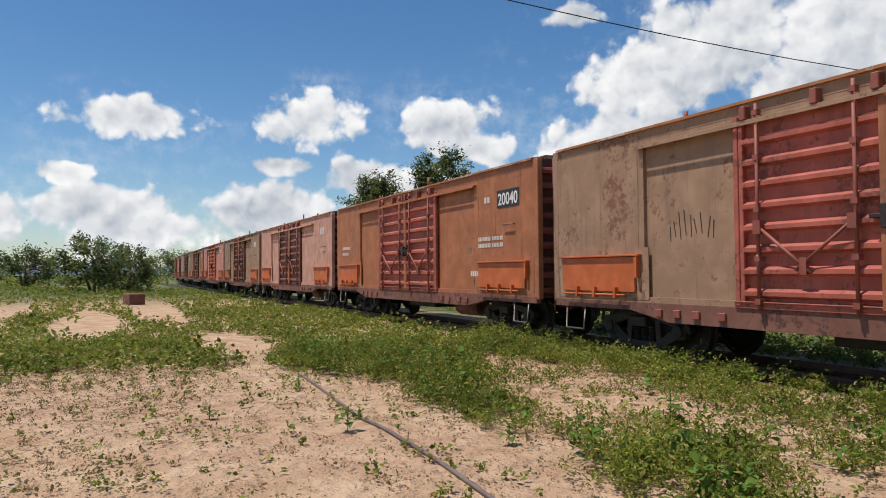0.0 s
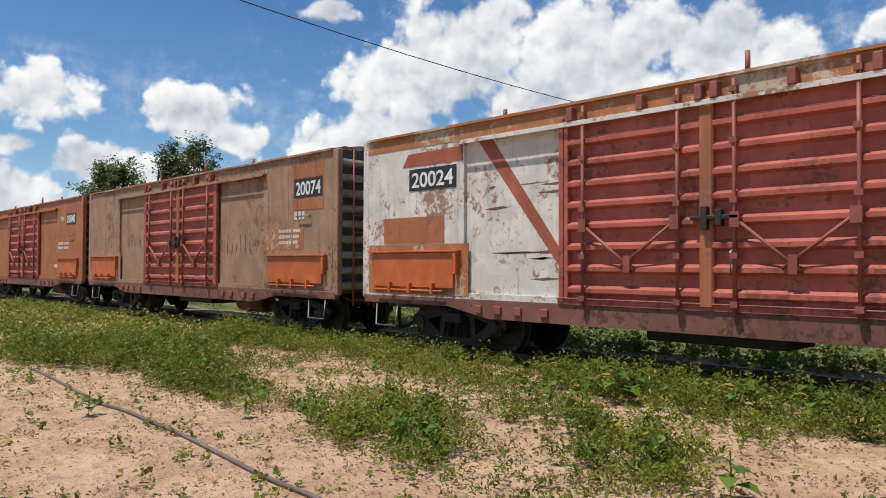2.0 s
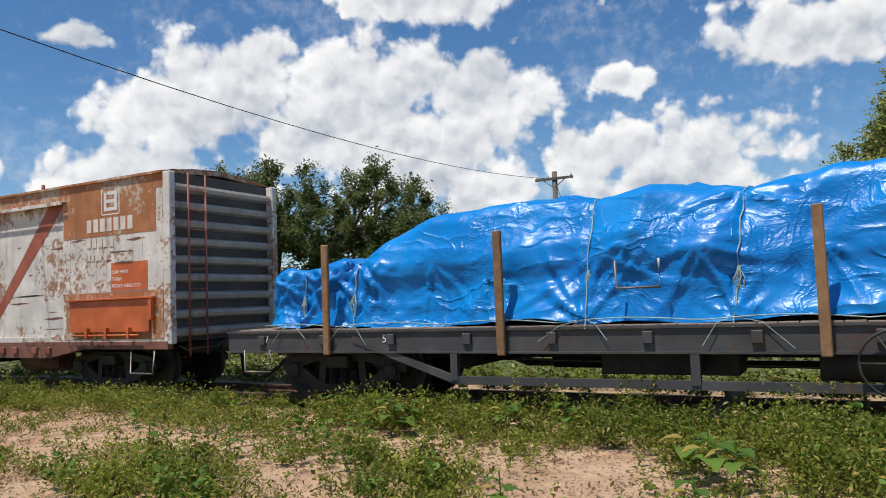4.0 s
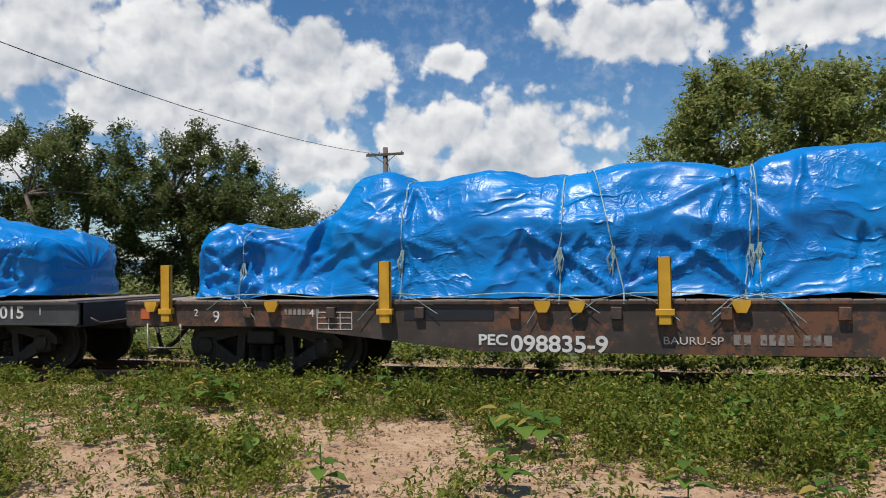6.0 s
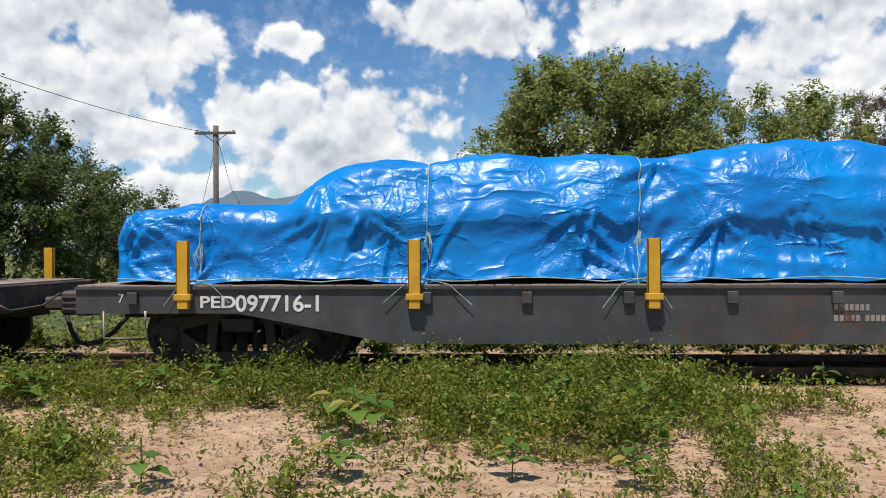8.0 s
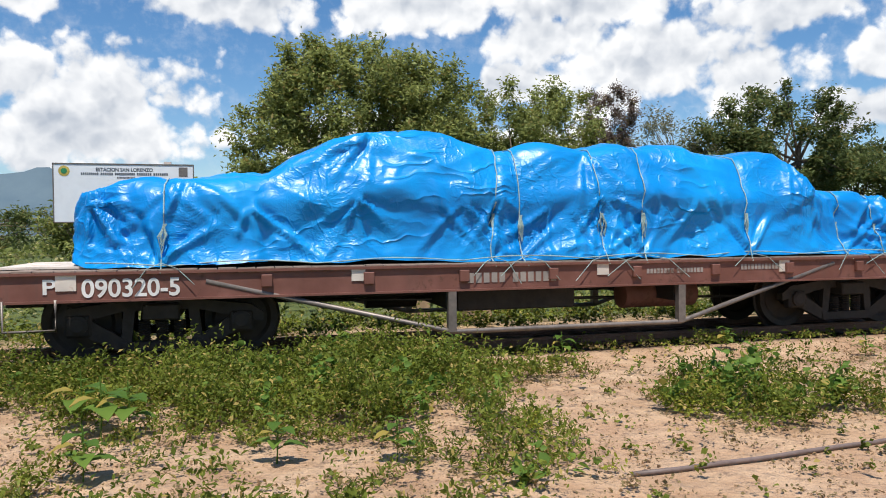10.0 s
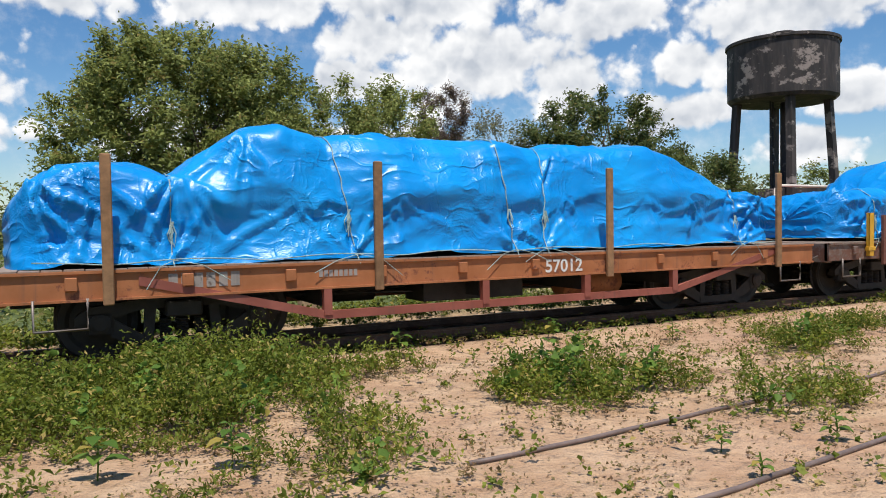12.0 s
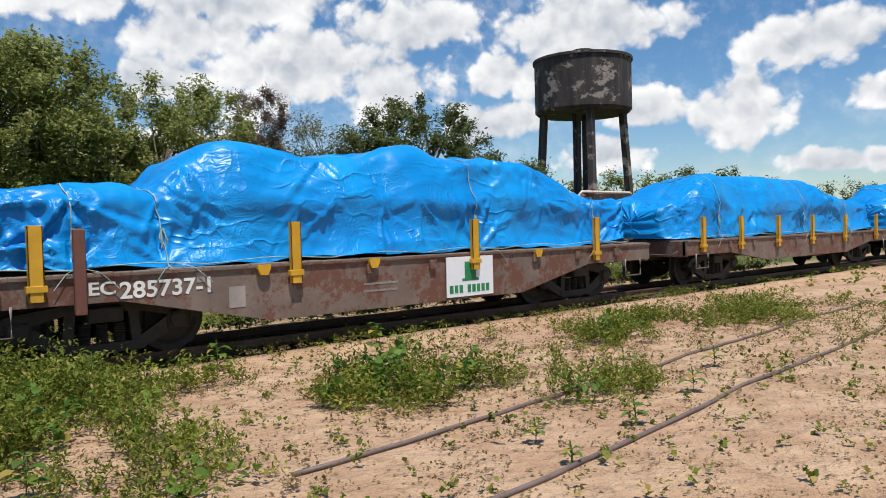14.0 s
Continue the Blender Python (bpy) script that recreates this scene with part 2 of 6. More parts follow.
M_BARK = plain("grey_brown_bark", (0.13, 0.095, 0.07), 0.9, 0.0, 12.0, 0.45, 0.02)
M_TWIG = plain("dry_grey_twig", (0.20, 0.15, 0.125), 0.9, 0.0, 12.0, 0.3, 0.01)


def tank_concrete():
    m, n, p, pos = material("soot_black_tank_concrete")
    runs = n.noise(n.vec("MULTIPLY", pos, (2.2, 2.2, 0.35)), 1.0, 6.0, 0.65)
    patch = n.ramp(n.noise(n.vec("MULTIPLY", pos, (1.0, 1.0, 1.4)), 0.8, 6.0, 0.7), 0.55, 0.62)
    col = n.mix(n.ramp(runs, 0.35, 0.75), (0.022, 0.02, 0.02), (0.075, 0.06, 0.055))
    col = n.mix(n.math("MULTIPLY", patch, 0.85), col, (0.30, 0.25, 0.22))
    wire(n, p, col, 0.85, runs, 0.03, 0.5)
    return m


def tarp_cloth(name, low, high):
    """Shiny woven plastic sheet: broad taut areas, sharp crumples in patches, fine crinkles, some dust."""
    m, n, p, pos = material(name)
    bend_ = n.add("ShaderNodeTexNoise", {"Vector": pos, "Scale": 1.6, "Detail": 2.0}).outputs["Color"]
    warped = n.vec("ADD", pos, n.vec("MULTIPLY", bend_, (0.5, 0.5, 0.5)))

    def ridges(scale, stretch, sharp, detail=2.0):
        f = n.noise(n.vec("MULTIPLY", warped, stretch), scale, detail, 0.5)
        r = n.math("SUBTRACT", 1.0, n.math("MINIMUM", n.math("MULTIPLY", n.math("ABSOLUTE", n.math("SUBTRACT", f, 0.5)), sharp), 1.0))
        return n.math("POWER", r, 1.5)
    slack = n.ramp(n.noise(pos, 0.9, 3.0), 0.40, 0.66)
    crumple = n.ramp(n.noise(n.vec("ADD", pos, (7.0, 3.0, 1.0)), 1.3, 3.0), 0.44, 0.64)
    h = n.math("MULTIPLY", ridges(2.0, (0.38, 1.0, 1.7), 13.0, 1.0), n.math("MULTIPLY_ADD", slack, 0.016, 0.002))
    h = n.math("ADD", h, n.math("MULTIPLY", ridges(3.6, (1.4, 1.0, 0.5), 13.0, 1.0), n.math("MULTIPLY_ADD", crumple, 0.006, 0.0006)))
    h = n.math("ADD", h, n.math("MULTIPLY", ridges(12.0, (0.7, 1.0, 1.3), 6.0, 2.0), n.math("MULTIPLY_ADD", crumple, 0.0028, 0.0007)))
    h = n.math("ADD", h, n.math("MULTIPLY", n.noise(pos, 34.0, 3.0), 0.0014))
    dust = n.ramp(n.noise(n.vec("MULTIPLY", pos, (1.0, 1.0, 0.7)), 1.1, 5.0, 0.65), 0.60, 0.80)
    col = n.mix(n.ramp(n.noise(pos, 0.8, 3.0), 0.3, 0.7), low, high)
    col = n.mix(n.math("MULTIPLY", dust, 0.10), col, (0.34, 0.34, 0.36))
    wire(n, p, col, n.math("ADD", 0.25, n.math("MULTIPLY", n.noise(pos, 9.0, 3.0), 0.20)), h, 1.0, 1.0)
    p.inputs["Specular IOR Level"].default_value = 0.38
    return m


def earth():
    m, n, p, pos = material("pale_sandy_earth")
    big = n.noise(pos, 0.22, 5.0, 0.6)
    mid = n.noise(pos, 1.7, 6.0, 0.65)
    grit = n.noise(pos, 38.0, 4.0, 0.7)
    litter = n.ramp(n.noise(pos, 7.0, 8.0, 0.8), 0.545, 0.64)
    col = n.mix(n.ramp(mid, 0.3, 0.7), (0.44, 0.265, 0.15), (0.63, 0.43, 0.27))
    col = n.mix(n.math("MULTIPLY", n.ramp(big, 0.45, 0.7), 0.5), col, (0.47, 0.27, 0.17))
    col = n.mix(n.math("MULTIPLY", litter, 0.72), col, (0.21, 0.135, 0.085))
    s = n.add("ShaderNodeSeparateXYZ", {0: pos}).outputs
    # thick low growth away from the trodden strip beside the track
    far = n.math("MAXIMUM", n.ramp(s[1], 11.2, 13.5), n.ramp(n.vec("LENGTH", n.vec("MULTIPLY", pos, (1, 1, 0))), 34.0, 60.0))
    turf = n.mix(n.ramp(mid, 0.3, 0.7), (0.055, 0.085, 0.018), (0.13, 0.16, 0.045))
    col = n.mix(n.math("MULTIPLY", far, n.ramp(big, 0.25, 0.45)), col, turf)
    # oil and ash between the rails, with the train's shade painted in
    shade_bed = n.math("MULTIPLY", n.ramp(s[1], 8.45, 8.8), n.math("SUBTRACT", 1.0, n.ramp(s[1], 10.5, 11.0)))
    col = n.mix(n.math("MULTIPLY", shade_bed, 0.9), col, n.mix(grit, (0.018, 0.014, 0.012), (0.07, 0.05, 0.038)))
    h = n.math("ADD", n.math("MULTIPLY", mid, 1.0), n.math("MULTIPLY", grit, 0.18))
    h = n.math("ADD", h, n.math("MULTIPLY", n.noise(pos, 6.0, 4.0), 0.8))
    wire(n, p, col, 0.95, h, 0.16, 1.0)
    return m


def leaf(name, dark, light, dry=(0.24, 0.20, 0.06), dryness=0.08):
    m, n, p, pos = material(name)
    r = n.add("ShaderNodeNewGeometry").outputs["Random Per Island"]
    patch = n.noise(pos, 0.55, 3.0)
    f = n.math("ADD", n.math("MULTIPLY", r, 0.6), n.math("MULTIPLY", n.ramp(patch, 0.3, 0.7), 0.4))
    col = n.mix(f, dark, light)
    col = n.mix(n.ramp(r, 1.0 - dryness - 0.01, 1.0 - dryness + 0.01), col, dry)
    wire(n, p, col, 0.55)
    p.inputs["Specular IOR Level"].default_value = 0.18
    back = n.add("ShaderNodeBsdfTranslucent", {"Color": col})
    mixed = n.add("ShaderNodeMixShader", {0: 0.40, 1: p.outputs[0], 2: back.outputs[0]})
    out = [q for q in n.t.nodes if q.bl_idname == "ShaderNodeOutputMaterial"][0]
    n.t.links.new(mixed.outputs[0], out.inputs[0])
    return m


M_TANK, M_EARTH = tank_concrete(), earth()
M_TARP = tarp_cloth("blue_polyethylene_tarpaulin", (0.0, 0.150, 0.47), (0.0, 0.210, 0.57))
# same cloth in a paler blue, for the rear loads
M_PALETARP = tarp_cloth("pale_blue_tarpaulin", (0.001, 0.205, 0.57), (0.005, 0.285, 0.69))
M_WEED = leaf("weed_leaves", (0.058, 0.092, 0.011), (0.275, 0.31, 0.048), (0.42, 0.32, 0.10), 0.10)
M_LIME = leaf("yellow_green_weed_leaves", (0.12, 0.16, 0.018), (0.40, 0.42, 0.055), (0.46, 0.36, 0.10), 0.10)
M_BUSH = leaf("broad_weed_leaves", (0.055, 0.125, 0.02), (0.23, 0.34, 0.06), (0.38, 0.30, 0.07), 0.05)
M_DRY = leaf("dry_sprig_leaves", (0.16, 0.13, 0.05), (0.30, 0.23, 0.11), (0.34, 0.22, 0.12), 0.3)
M_ACACIA = leaf("feathery_tree_leaves", (0.12, 0.155, 0.04), (0.40, 0.43, 0.14))
M_DARKTREE = leaf("dark_tree_leaves", (0.055, 0.085, 0.026), (0.19, 0.225, 0.08))
M_PALETREE = leaf("sparse_pale_leaves", (0.16, 0.17, 0.10), (0.30, 0.29, 0.19))
M_BROWNTREE = leaf("dead_brown_leaves", (0.13, 0.095, 0.08), (0.25, 0.195, 0.17))
M_SCRUB = leaf("yellow_green_scrub_leaves", (0.10, 0.14, 0.03), (0.30, 0.31, 0.09), (0.50, 0.44, 0.20), 0.14)


# ---------------------------------------------------------------- mesh helpers
def link_mesh(name, bm, mat, parent=None, label=""):
    me = bpy.data.meshes.new(name)
    bm.to_mesh(me)
    bm.free()
    me.materials.append(mat)
    ob = new(name, me)
    if parent is not None:
        ob.parent = parent
    if label:
        ob["label"] = label
    return ob


def part(name, bm, mat, parent, label=""):
    return link_mesh(name, bm, mat, parent, label)


def cloud_mesh(name, verts, faces, mat):
    """One mesh from large arrays: quads."""
    me = bpy.data.meshes.new(name)
    me.vertices.add(len(verts))
    me.vertices.foreach_set("co", np.asarray(verts, dtype=np.float32).ravel())
    nf = len(faces)
    me.loops.add(nf * 4)
    me.loops.foreach_set("vertex_index", np.asarray(faces, dtype=np.int32).ravel())
    me.polygons.add(nf)
    me.polygons.foreach_set("loop_start", np.arange(0, nf * 4, 4, dtype=np.int32))
    me.update(calc_edges=True)
    me.materials.append(mat)
    return new(name, me)


def box(bm, x0, x1, y0, y1, z0, z1):
    v = [bm.verts.new(p) for p in ((x0, y0, z0), (x1, y0, z0), (x1, y1, z0), (x0, y1, z0), (x0, y0, z1), (x1, y0, z1), (x1, y1, z1), (x0, y1, z1))]
    for f in ((3, 2, 1, 0), (4, 5, 6, 7), (0, 1, 5, 4), (1, 2, 6, 5), (2, 3, 7, 6), (3, 0, 4, 7)):
        bm.faces.new([v[i] for i in f])
    return bm


def boxes(*dims, bevel=0.0):
    bm = bmesh.new()
    for d in dims:
        box(bm, *d)
    if bevel:
        bmesh.ops.bevel(bm, geom=bm.edges[:], offset=bevel, segments=1, affect="EDGES", clamp_overlap=True)
    return bm


def tube(bm, points, radius, sides=8, taper=None):
    """A round bar along points."""
    pts = [Vector(p) for p in points]
    rings = []
    for i, p in enumerate(pts):
        d = (pts[min(i + 1, len(pts) - 1)] - pts[max(i - 1, 0)]).normalized()
        side = d.cross(Vector((0, 0, 1)))
        if side.length < 0.05:
            side = d.cross(Vector((1, 0, 0)))
        side.normalize()
        up = side.cross(d)
        r = radius if taper is None else radius + (taper - radius) * i / (len(pts) - 1)
        rings.append([bm.verts.new(p + (side * math.cos(a) + up * math.sin(a)) * r) for a in (2 * math.pi * k / sides for k in range(sides))])
    for a, b in zip(rings, rings[1:]):
        for k in range(sides):
            bm.faces.new((a[k], a[(k + 1) % sides], b[(k + 1) % sides], b[k])).smooth = sides > 5
    bm.faces.new(rings[0][::-1])
    bm.faces.new(rings[-1])
    return bm


def tubes(*runs, sides=8):
    bm = bmesh.new()
    for points, r in runs:
        tube(bm, points, r, sides)
    return bm


def lathe(bm, profile, axis_point, axis="y", sides=28):
    """Turn (radius, offset) pairs round an axis."""
    rings = []
    for r, o in profile:
        ring = []
        for k in range(sides):
            a = 2 * math.pi * k / sides
            c, s = r * math.cos(a), r * math.sin(a)
            q = (c, o, s) if axis == "y" else (c, s, o)
            ring.append(bm.verts.new(Vector(axis_point) + Vector(q)))
        rings.append(ring)
    for a, b in zip(rings, rings[1:]):
        for k in range(sides):
            bm.faces.new((a[k], a[(k + 1) % sides], b[(k + 1) % sides], b[k]))
    bm.faces.new(rings[0])
    bm.faces.new(rings[-1])
    bmesh.ops.recalc_face_normals(bm, faces=bm.faces[:])
    return bm


def slab(bm, outline, y0, y1):
    """A plate with an outline in x and z, from y0 to y1."""
    a = [bm.verts.new((x, y0, z)) for x, z in outline]
    b = [bm.verts.new((x, y1, z)) for x, z in outline]
    n = len(a)
    bm.faces.new(a)
    bm.faces.new(b[::-1])
    for i in range(n):
        bm.faces.new((a[i], b[i], b[(i + 1) % n], a[(i + 1) % n]))
    bmesh.ops.recalc_face_normals(bm, faces=bm.faces[:])
    return bm


def lettering(text, size, x, y, z, width=None, gap=1.0, bold=0.0):
    """Raised letters that stand in the x-z plane and face -y; (x, z) is the lower left corner."""
    cu = bpy.data.curves.new("letters", "FONT")
    cu.body, cu.size, cu.extrude, cu.space_character, cu.offset = text, size, 0.0015, gap, bold
    tmp = bpy.data.objects.new("letters", cu)
    scene.collection.objects.link(tmp)
    me = bpy.data.meshes.new_from_object(tmp.evaluated_get(bpy.context.evaluated_depsgraph_get()))
    bm = bmesh.new()
    bm.from_mesh(me)
    bpy.data.meshes.remove(me)
    bpy.data.objects.remove(tmp)
    bpy.data.curves.remove(cu)
    xs = [v.co.x for v in bm.verts]
    lo, hi = min(xs), max(xs)
    k = 1.0 if width is None else width / (hi - lo)
    for v in bm.verts:
        v.co = Vector((x + (v.co.x - lo) * k, y - v.co.z, z + v.co.y))
    bmesh.ops.recalc_face_normals(bm, faces=bm.faces[:])
    return bm


# ---------------------------------------------------------------- track
YC, RAIL = 9.8, 0.13


def bend(x):
    """The track's offset: straight in front, an easy curve far to the left."""
    return 0.00030 * (x + 22) ** 2 if x < -22 else 0.0


def heading(x):
    return math.degrees(math.atan(0.00060 * (x + 22))) if x < -22 else 0.0


def relief(x, y):
    """Lie of the land."""
    z = 0.05 * noise.noise(Vector((x * 0.35, y * 0.35, 0))) + 0.025 * noise.noise(Vector((x * 1.3, y * 1.3, 4)))
    bank = max(0.0, 1 - abs(y - YC - bend(x)) / 2.2)
    off = abs(y - YC - bend(x))
    heaped = math.exp(-((off - 1.2) / 0.32) ** 2) * (0.07 + 0.035 * noise.noise(Vector((x * 0.9, y, 6))))
    z = z * (1 - min(1.0, bank * 2)) - 0.03 * bank + heaped
    left = min(1.0, max(0.0, (-x - 24) / 30)) * min(1.0, max(0.0, (4 - y) / 12))
    return z + left * (0.35 + 0.5 * noise.noise(Vector((x * 0.06, y * 0.06, 9)))) - 0.04


def ground():
    """One sheet, fine near the track, out to the horizon."""
    def steps(lo, hi, fine, far):
        a = list(np.arange(lo, hi + 1e-6, fine))
        d, out = fine, [a[-1]]
        while out[-1] < far:
            d *= 1.35
            out.append(out[-1] + d)
        d, back = fine, [a[0]]
        while back[-1] > -far:
            d *= 1.35
            back.append(back[-1] - d)
        return back[:0:-1] + a + out[1:]
    xs, ys = steps(-24, 24, 0.25, 3000), steps(1.0, 14, 0.2, 3000)
    verts = [(x, y, relief(x, y)) for y in ys for x in xs]
    w = len(xs)
    faces = [(j * w + i, j * w + i + 1, (j + 1) * w + i + 1, (j + 1) * w + i) for j in range(len(ys) - 1) for i in range(w - 1)]
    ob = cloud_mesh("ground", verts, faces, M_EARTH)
    for p in ob.data.polygons:
        p.use_smooth = True
    tagged(ob, "pale sandy earth with trodden bare strips", "ground", kind="structure")


ground()


def rails():
    xs = [x for x in range(-260, -20, 6)] + [-20, 0, 30, 90, 200]
    prof = ((-0.065, -0.125), (0.065, -0.125), (0.065, -0.113), (0.012, -0.1), (0.012, -0.035), (0.034, -0.028), (0.034, -0.003), (0.026, 0.0), (-0.026, 0.0), (-0.034, -0.003), (-0.034, -0.028), (-0.012, -0.035), (-0.012, -0.1), (-0.065, -0.113))
    for off in (-0.535, 0.535):
        bm = bmesh.new()
        rings = [[bm.verts.new((x, YC + bend(x) + off + py, RAIL + pz)) for py, pz in prof] for x in xs]
        for a, b in zip(rings, rings[1:]):
            for k in range(len(prof)):
                bm.faces.new((a[k], a[(k + 1) % len(prof)], b[(k + 1) % len(prof)], b[k]))
        bmesh.ops.recalc_face_normals(bm, faces=bm.faces[:])
        tagged(link_mesh("rail", bm, M_RAIL), "rusty steel rail with a worn head", "rail", "rails of the track", "structure")
    me = None
    rnd = random.Random(5)
    for i in range(110):
        x = -36 + i * 0.62
        if me is None:
            ob = link_mesh("sleeper", boxes((-0.1, 0.1, -0.95, 0.95, -0.14, 0.0), bevel=0.012), M_SLEEPER)
            me = ob.data
        else:
            ob = new("sleeper", me)
        ob.matrix_world = pose(x + rnd.uniform(-0.04, 0.04), YC + bend(x), RAIL - 0.125 + rnd.uniform(-0.01, 0.004), 0, 0, rnd.uniform(-2, 2) + heading(x))
        tagged(ob, "weathered timber railway sleeper half sunk in soil", "sleeper", "sleepers of the track", "structure")


rails()


def ground_hoses():
    """Thin irrigation hoses that lie along the strip beside the track."""
    for y0, x0, x1, slope, label in ((3.28, -12.4, -3.2, -0.045, "dusty grey-brown hose lying on sand"), (3.0, 2.2, 26, 0.09, "dusty grey-brown hose lying on sand"), (4.3, 2.4, 16, 0.08, "grey-brown hose half hidden in weeds")):
        pts = []
        x = x0
        while x <= x1:
            y = y0 + slope * (x - x0) + 0.05 * noise.noise(Vector((x * 0.5, y0, 0)))
            pts.append((x, y, relief(x, y) + 0.02 + 0.008 * noise.noise(Vector((x, y0, 5)))))
            x += 0.35
        tagged(link_mesh("hose", tubes((pts, 0.018)), M_PIPE), label, "hose", "hoses on the ground")


ground_hoses()


# ---------------------------------------------------------------- running gear
def wheelset(parent, x):
    bm = bmesh.new()
    for sgn in (-1, 1):
        lathe(bm, ((0.06, 0.50 * sgn), (0.10, 0.58 * sgn), (0.30, 0.565 * sgn), (0.345, 0.59 * sgn), (0.42, 0.595 * sgn), (0.43, 0.51 * sgn), (0.455, 0.495 * sgn), (0.455, 0.475 * sgn), (0.34, 0.47 * sgn), (0.30, 0.515 * sgn), (0.06, 0.50 * sgn)), (0, 0, 0), "y", 32)
    lathe(bm, ((0.065, -0.86), (0.065, 0.86)), (0, 0, 0), "y", 12)
    ob = part("wheelset", bm, M_WHEEL, parent, "dark steel wheels on one axle")
    ob.location = (x, 0, 0.42)
    return ob


def bogie(wagon, x):
    """A three-piece freight bogie: cast side frames, springs, bolster, two wheelsets."""
    hold = new("bogie", None)
    hold.parent = wagon
    hold.location = (x, 0, 0)
    hold["label"] = "greasy dark cast-steel bogie"
    for sgn in (-1, 1):
        y0, y1 = sorted((sgn * 0.74, sgn * 0.86))
        bm = bmesh.new()
        # top chord, bottom chord, inclined members, columns
        slab(bm, ((-1.12, 0.50), (-0.98, 0.60), (-0.35, 0.68), (0.35, 0.68), (0.98, 0.60), (1.12, 0.50), (1.12, 0.40), (0.9, 0.44), (0.4, 0.56), (-0.4, 0.56), (-0.9, 0.44), (-1.12, 0.40)), y0, y1)
        slab(bm, ((-0.42, 0.10), (0.42, 0.10), (0.44, 0.21), (-0.44, 0.21)), y0, y1)
        for q in (-1, 1):
            slab(bm, ((q * 0.95, 0.36), (q * 0.80, 0.50), (q * 0.36, 0.22), (q * 0.42, 0.10)), y0 + 0.01, y1 - 0.01)
            slab(bm, ((q * 0.44, 0.16), (q * 0.33, 0.16), (q * 0.28, 0.60), (q * 0.40, 0.60)), y0 + 0.015, y1 - 0.015)
        part("side_frame", bm, M_STEEL, hold)
        for q in (-1, 1):
            bm = boxes((q * 0.87 - 0.14, q * 0.87 + 0.14, min(y0, y1) - 0.02, max(y0, y1) + 0.02, 0.28, 0.54), bevel=0.03)
            lathe(bm, ((0.11, sgn * 0.87), (0.11, sgn * 0.91), (0.07, sgn * 0.925)), (q * 0.87, 0, 0.42), "y", 14)
            part("axle_box", bm, M_STEEL, hold)
        bm = bmesh.new()
        for q in (-0.19, 0.0, 0.19):
            prof = []
            for k in range(9):
                prof += [(0.075, 0.21 + k * 0.027), (0.058, 0.221 + k * 0.027)]
            lathe(bm, prof, (q, sgn * 0.80, 0), "z", 10)
        part("spring_nest", bm, M_STEEL, hold, "coil springs")
    part("bolster", boxes((-0.2, 0.2, -0.98, 0.98, 0.46, 0.64), bevel=0.02), M_STEEL, hold)
    return [wheelset(hold, -0.87), wheelset(hold, 0.87)]


def coupler(wagon, end, x):
    """Draft gear end: shank, knuckle head with a ribbed guard arm, release lever, and a brake hose hanging in a bow."""
    def span(p, q):
        return tuple(sorted((x + end * p, x + end * q)))
    head = part("coupler", boxes(span(0.0, 0.36) + (-0.10, 0.10, 0.66, 0.84), span(0.28, 0.56) + (-0.17, 0.13, 0.60, 0.92), span(0.46, 0.62) + (0.0, 0.16, 0.63, 0.89), bevel=0.035), M_CAST, wagon, "heavy rusty knuckle coupler")
    for z in (0.68, 0.76, 0.84):
        part("guard_rib", boxes(span(0.32, 0.54) + (-0.195, -0.165, z - 0.018, z + 0.018), bevel=0.006), M_CAST, head)
    part("release_lever", tubes(([(x + end * 0.02, -1.05, 0.80), (x + end * 0.10, -0.95, 0.72), (x + end * 0.12, -0.30, 0.74), (x + end * 0.30, -0.18, 0.90)], 0.014)), M_CAST, wagon)
    hose = [(x, 0.34, 0.72), (x + end * 0.10, 0.30, 0.58), (x + end * 0.24, 0.18, 0.36), (x + end * 0.40, 0.06, 0.22), (x + end * 0.55, 0.0, 0.20)]
    part("brake_hose", tubes((hose, 0.032)), M_STEEL, wagon, "black rubber brake hose")


WHEELS = []
MOVERS = []


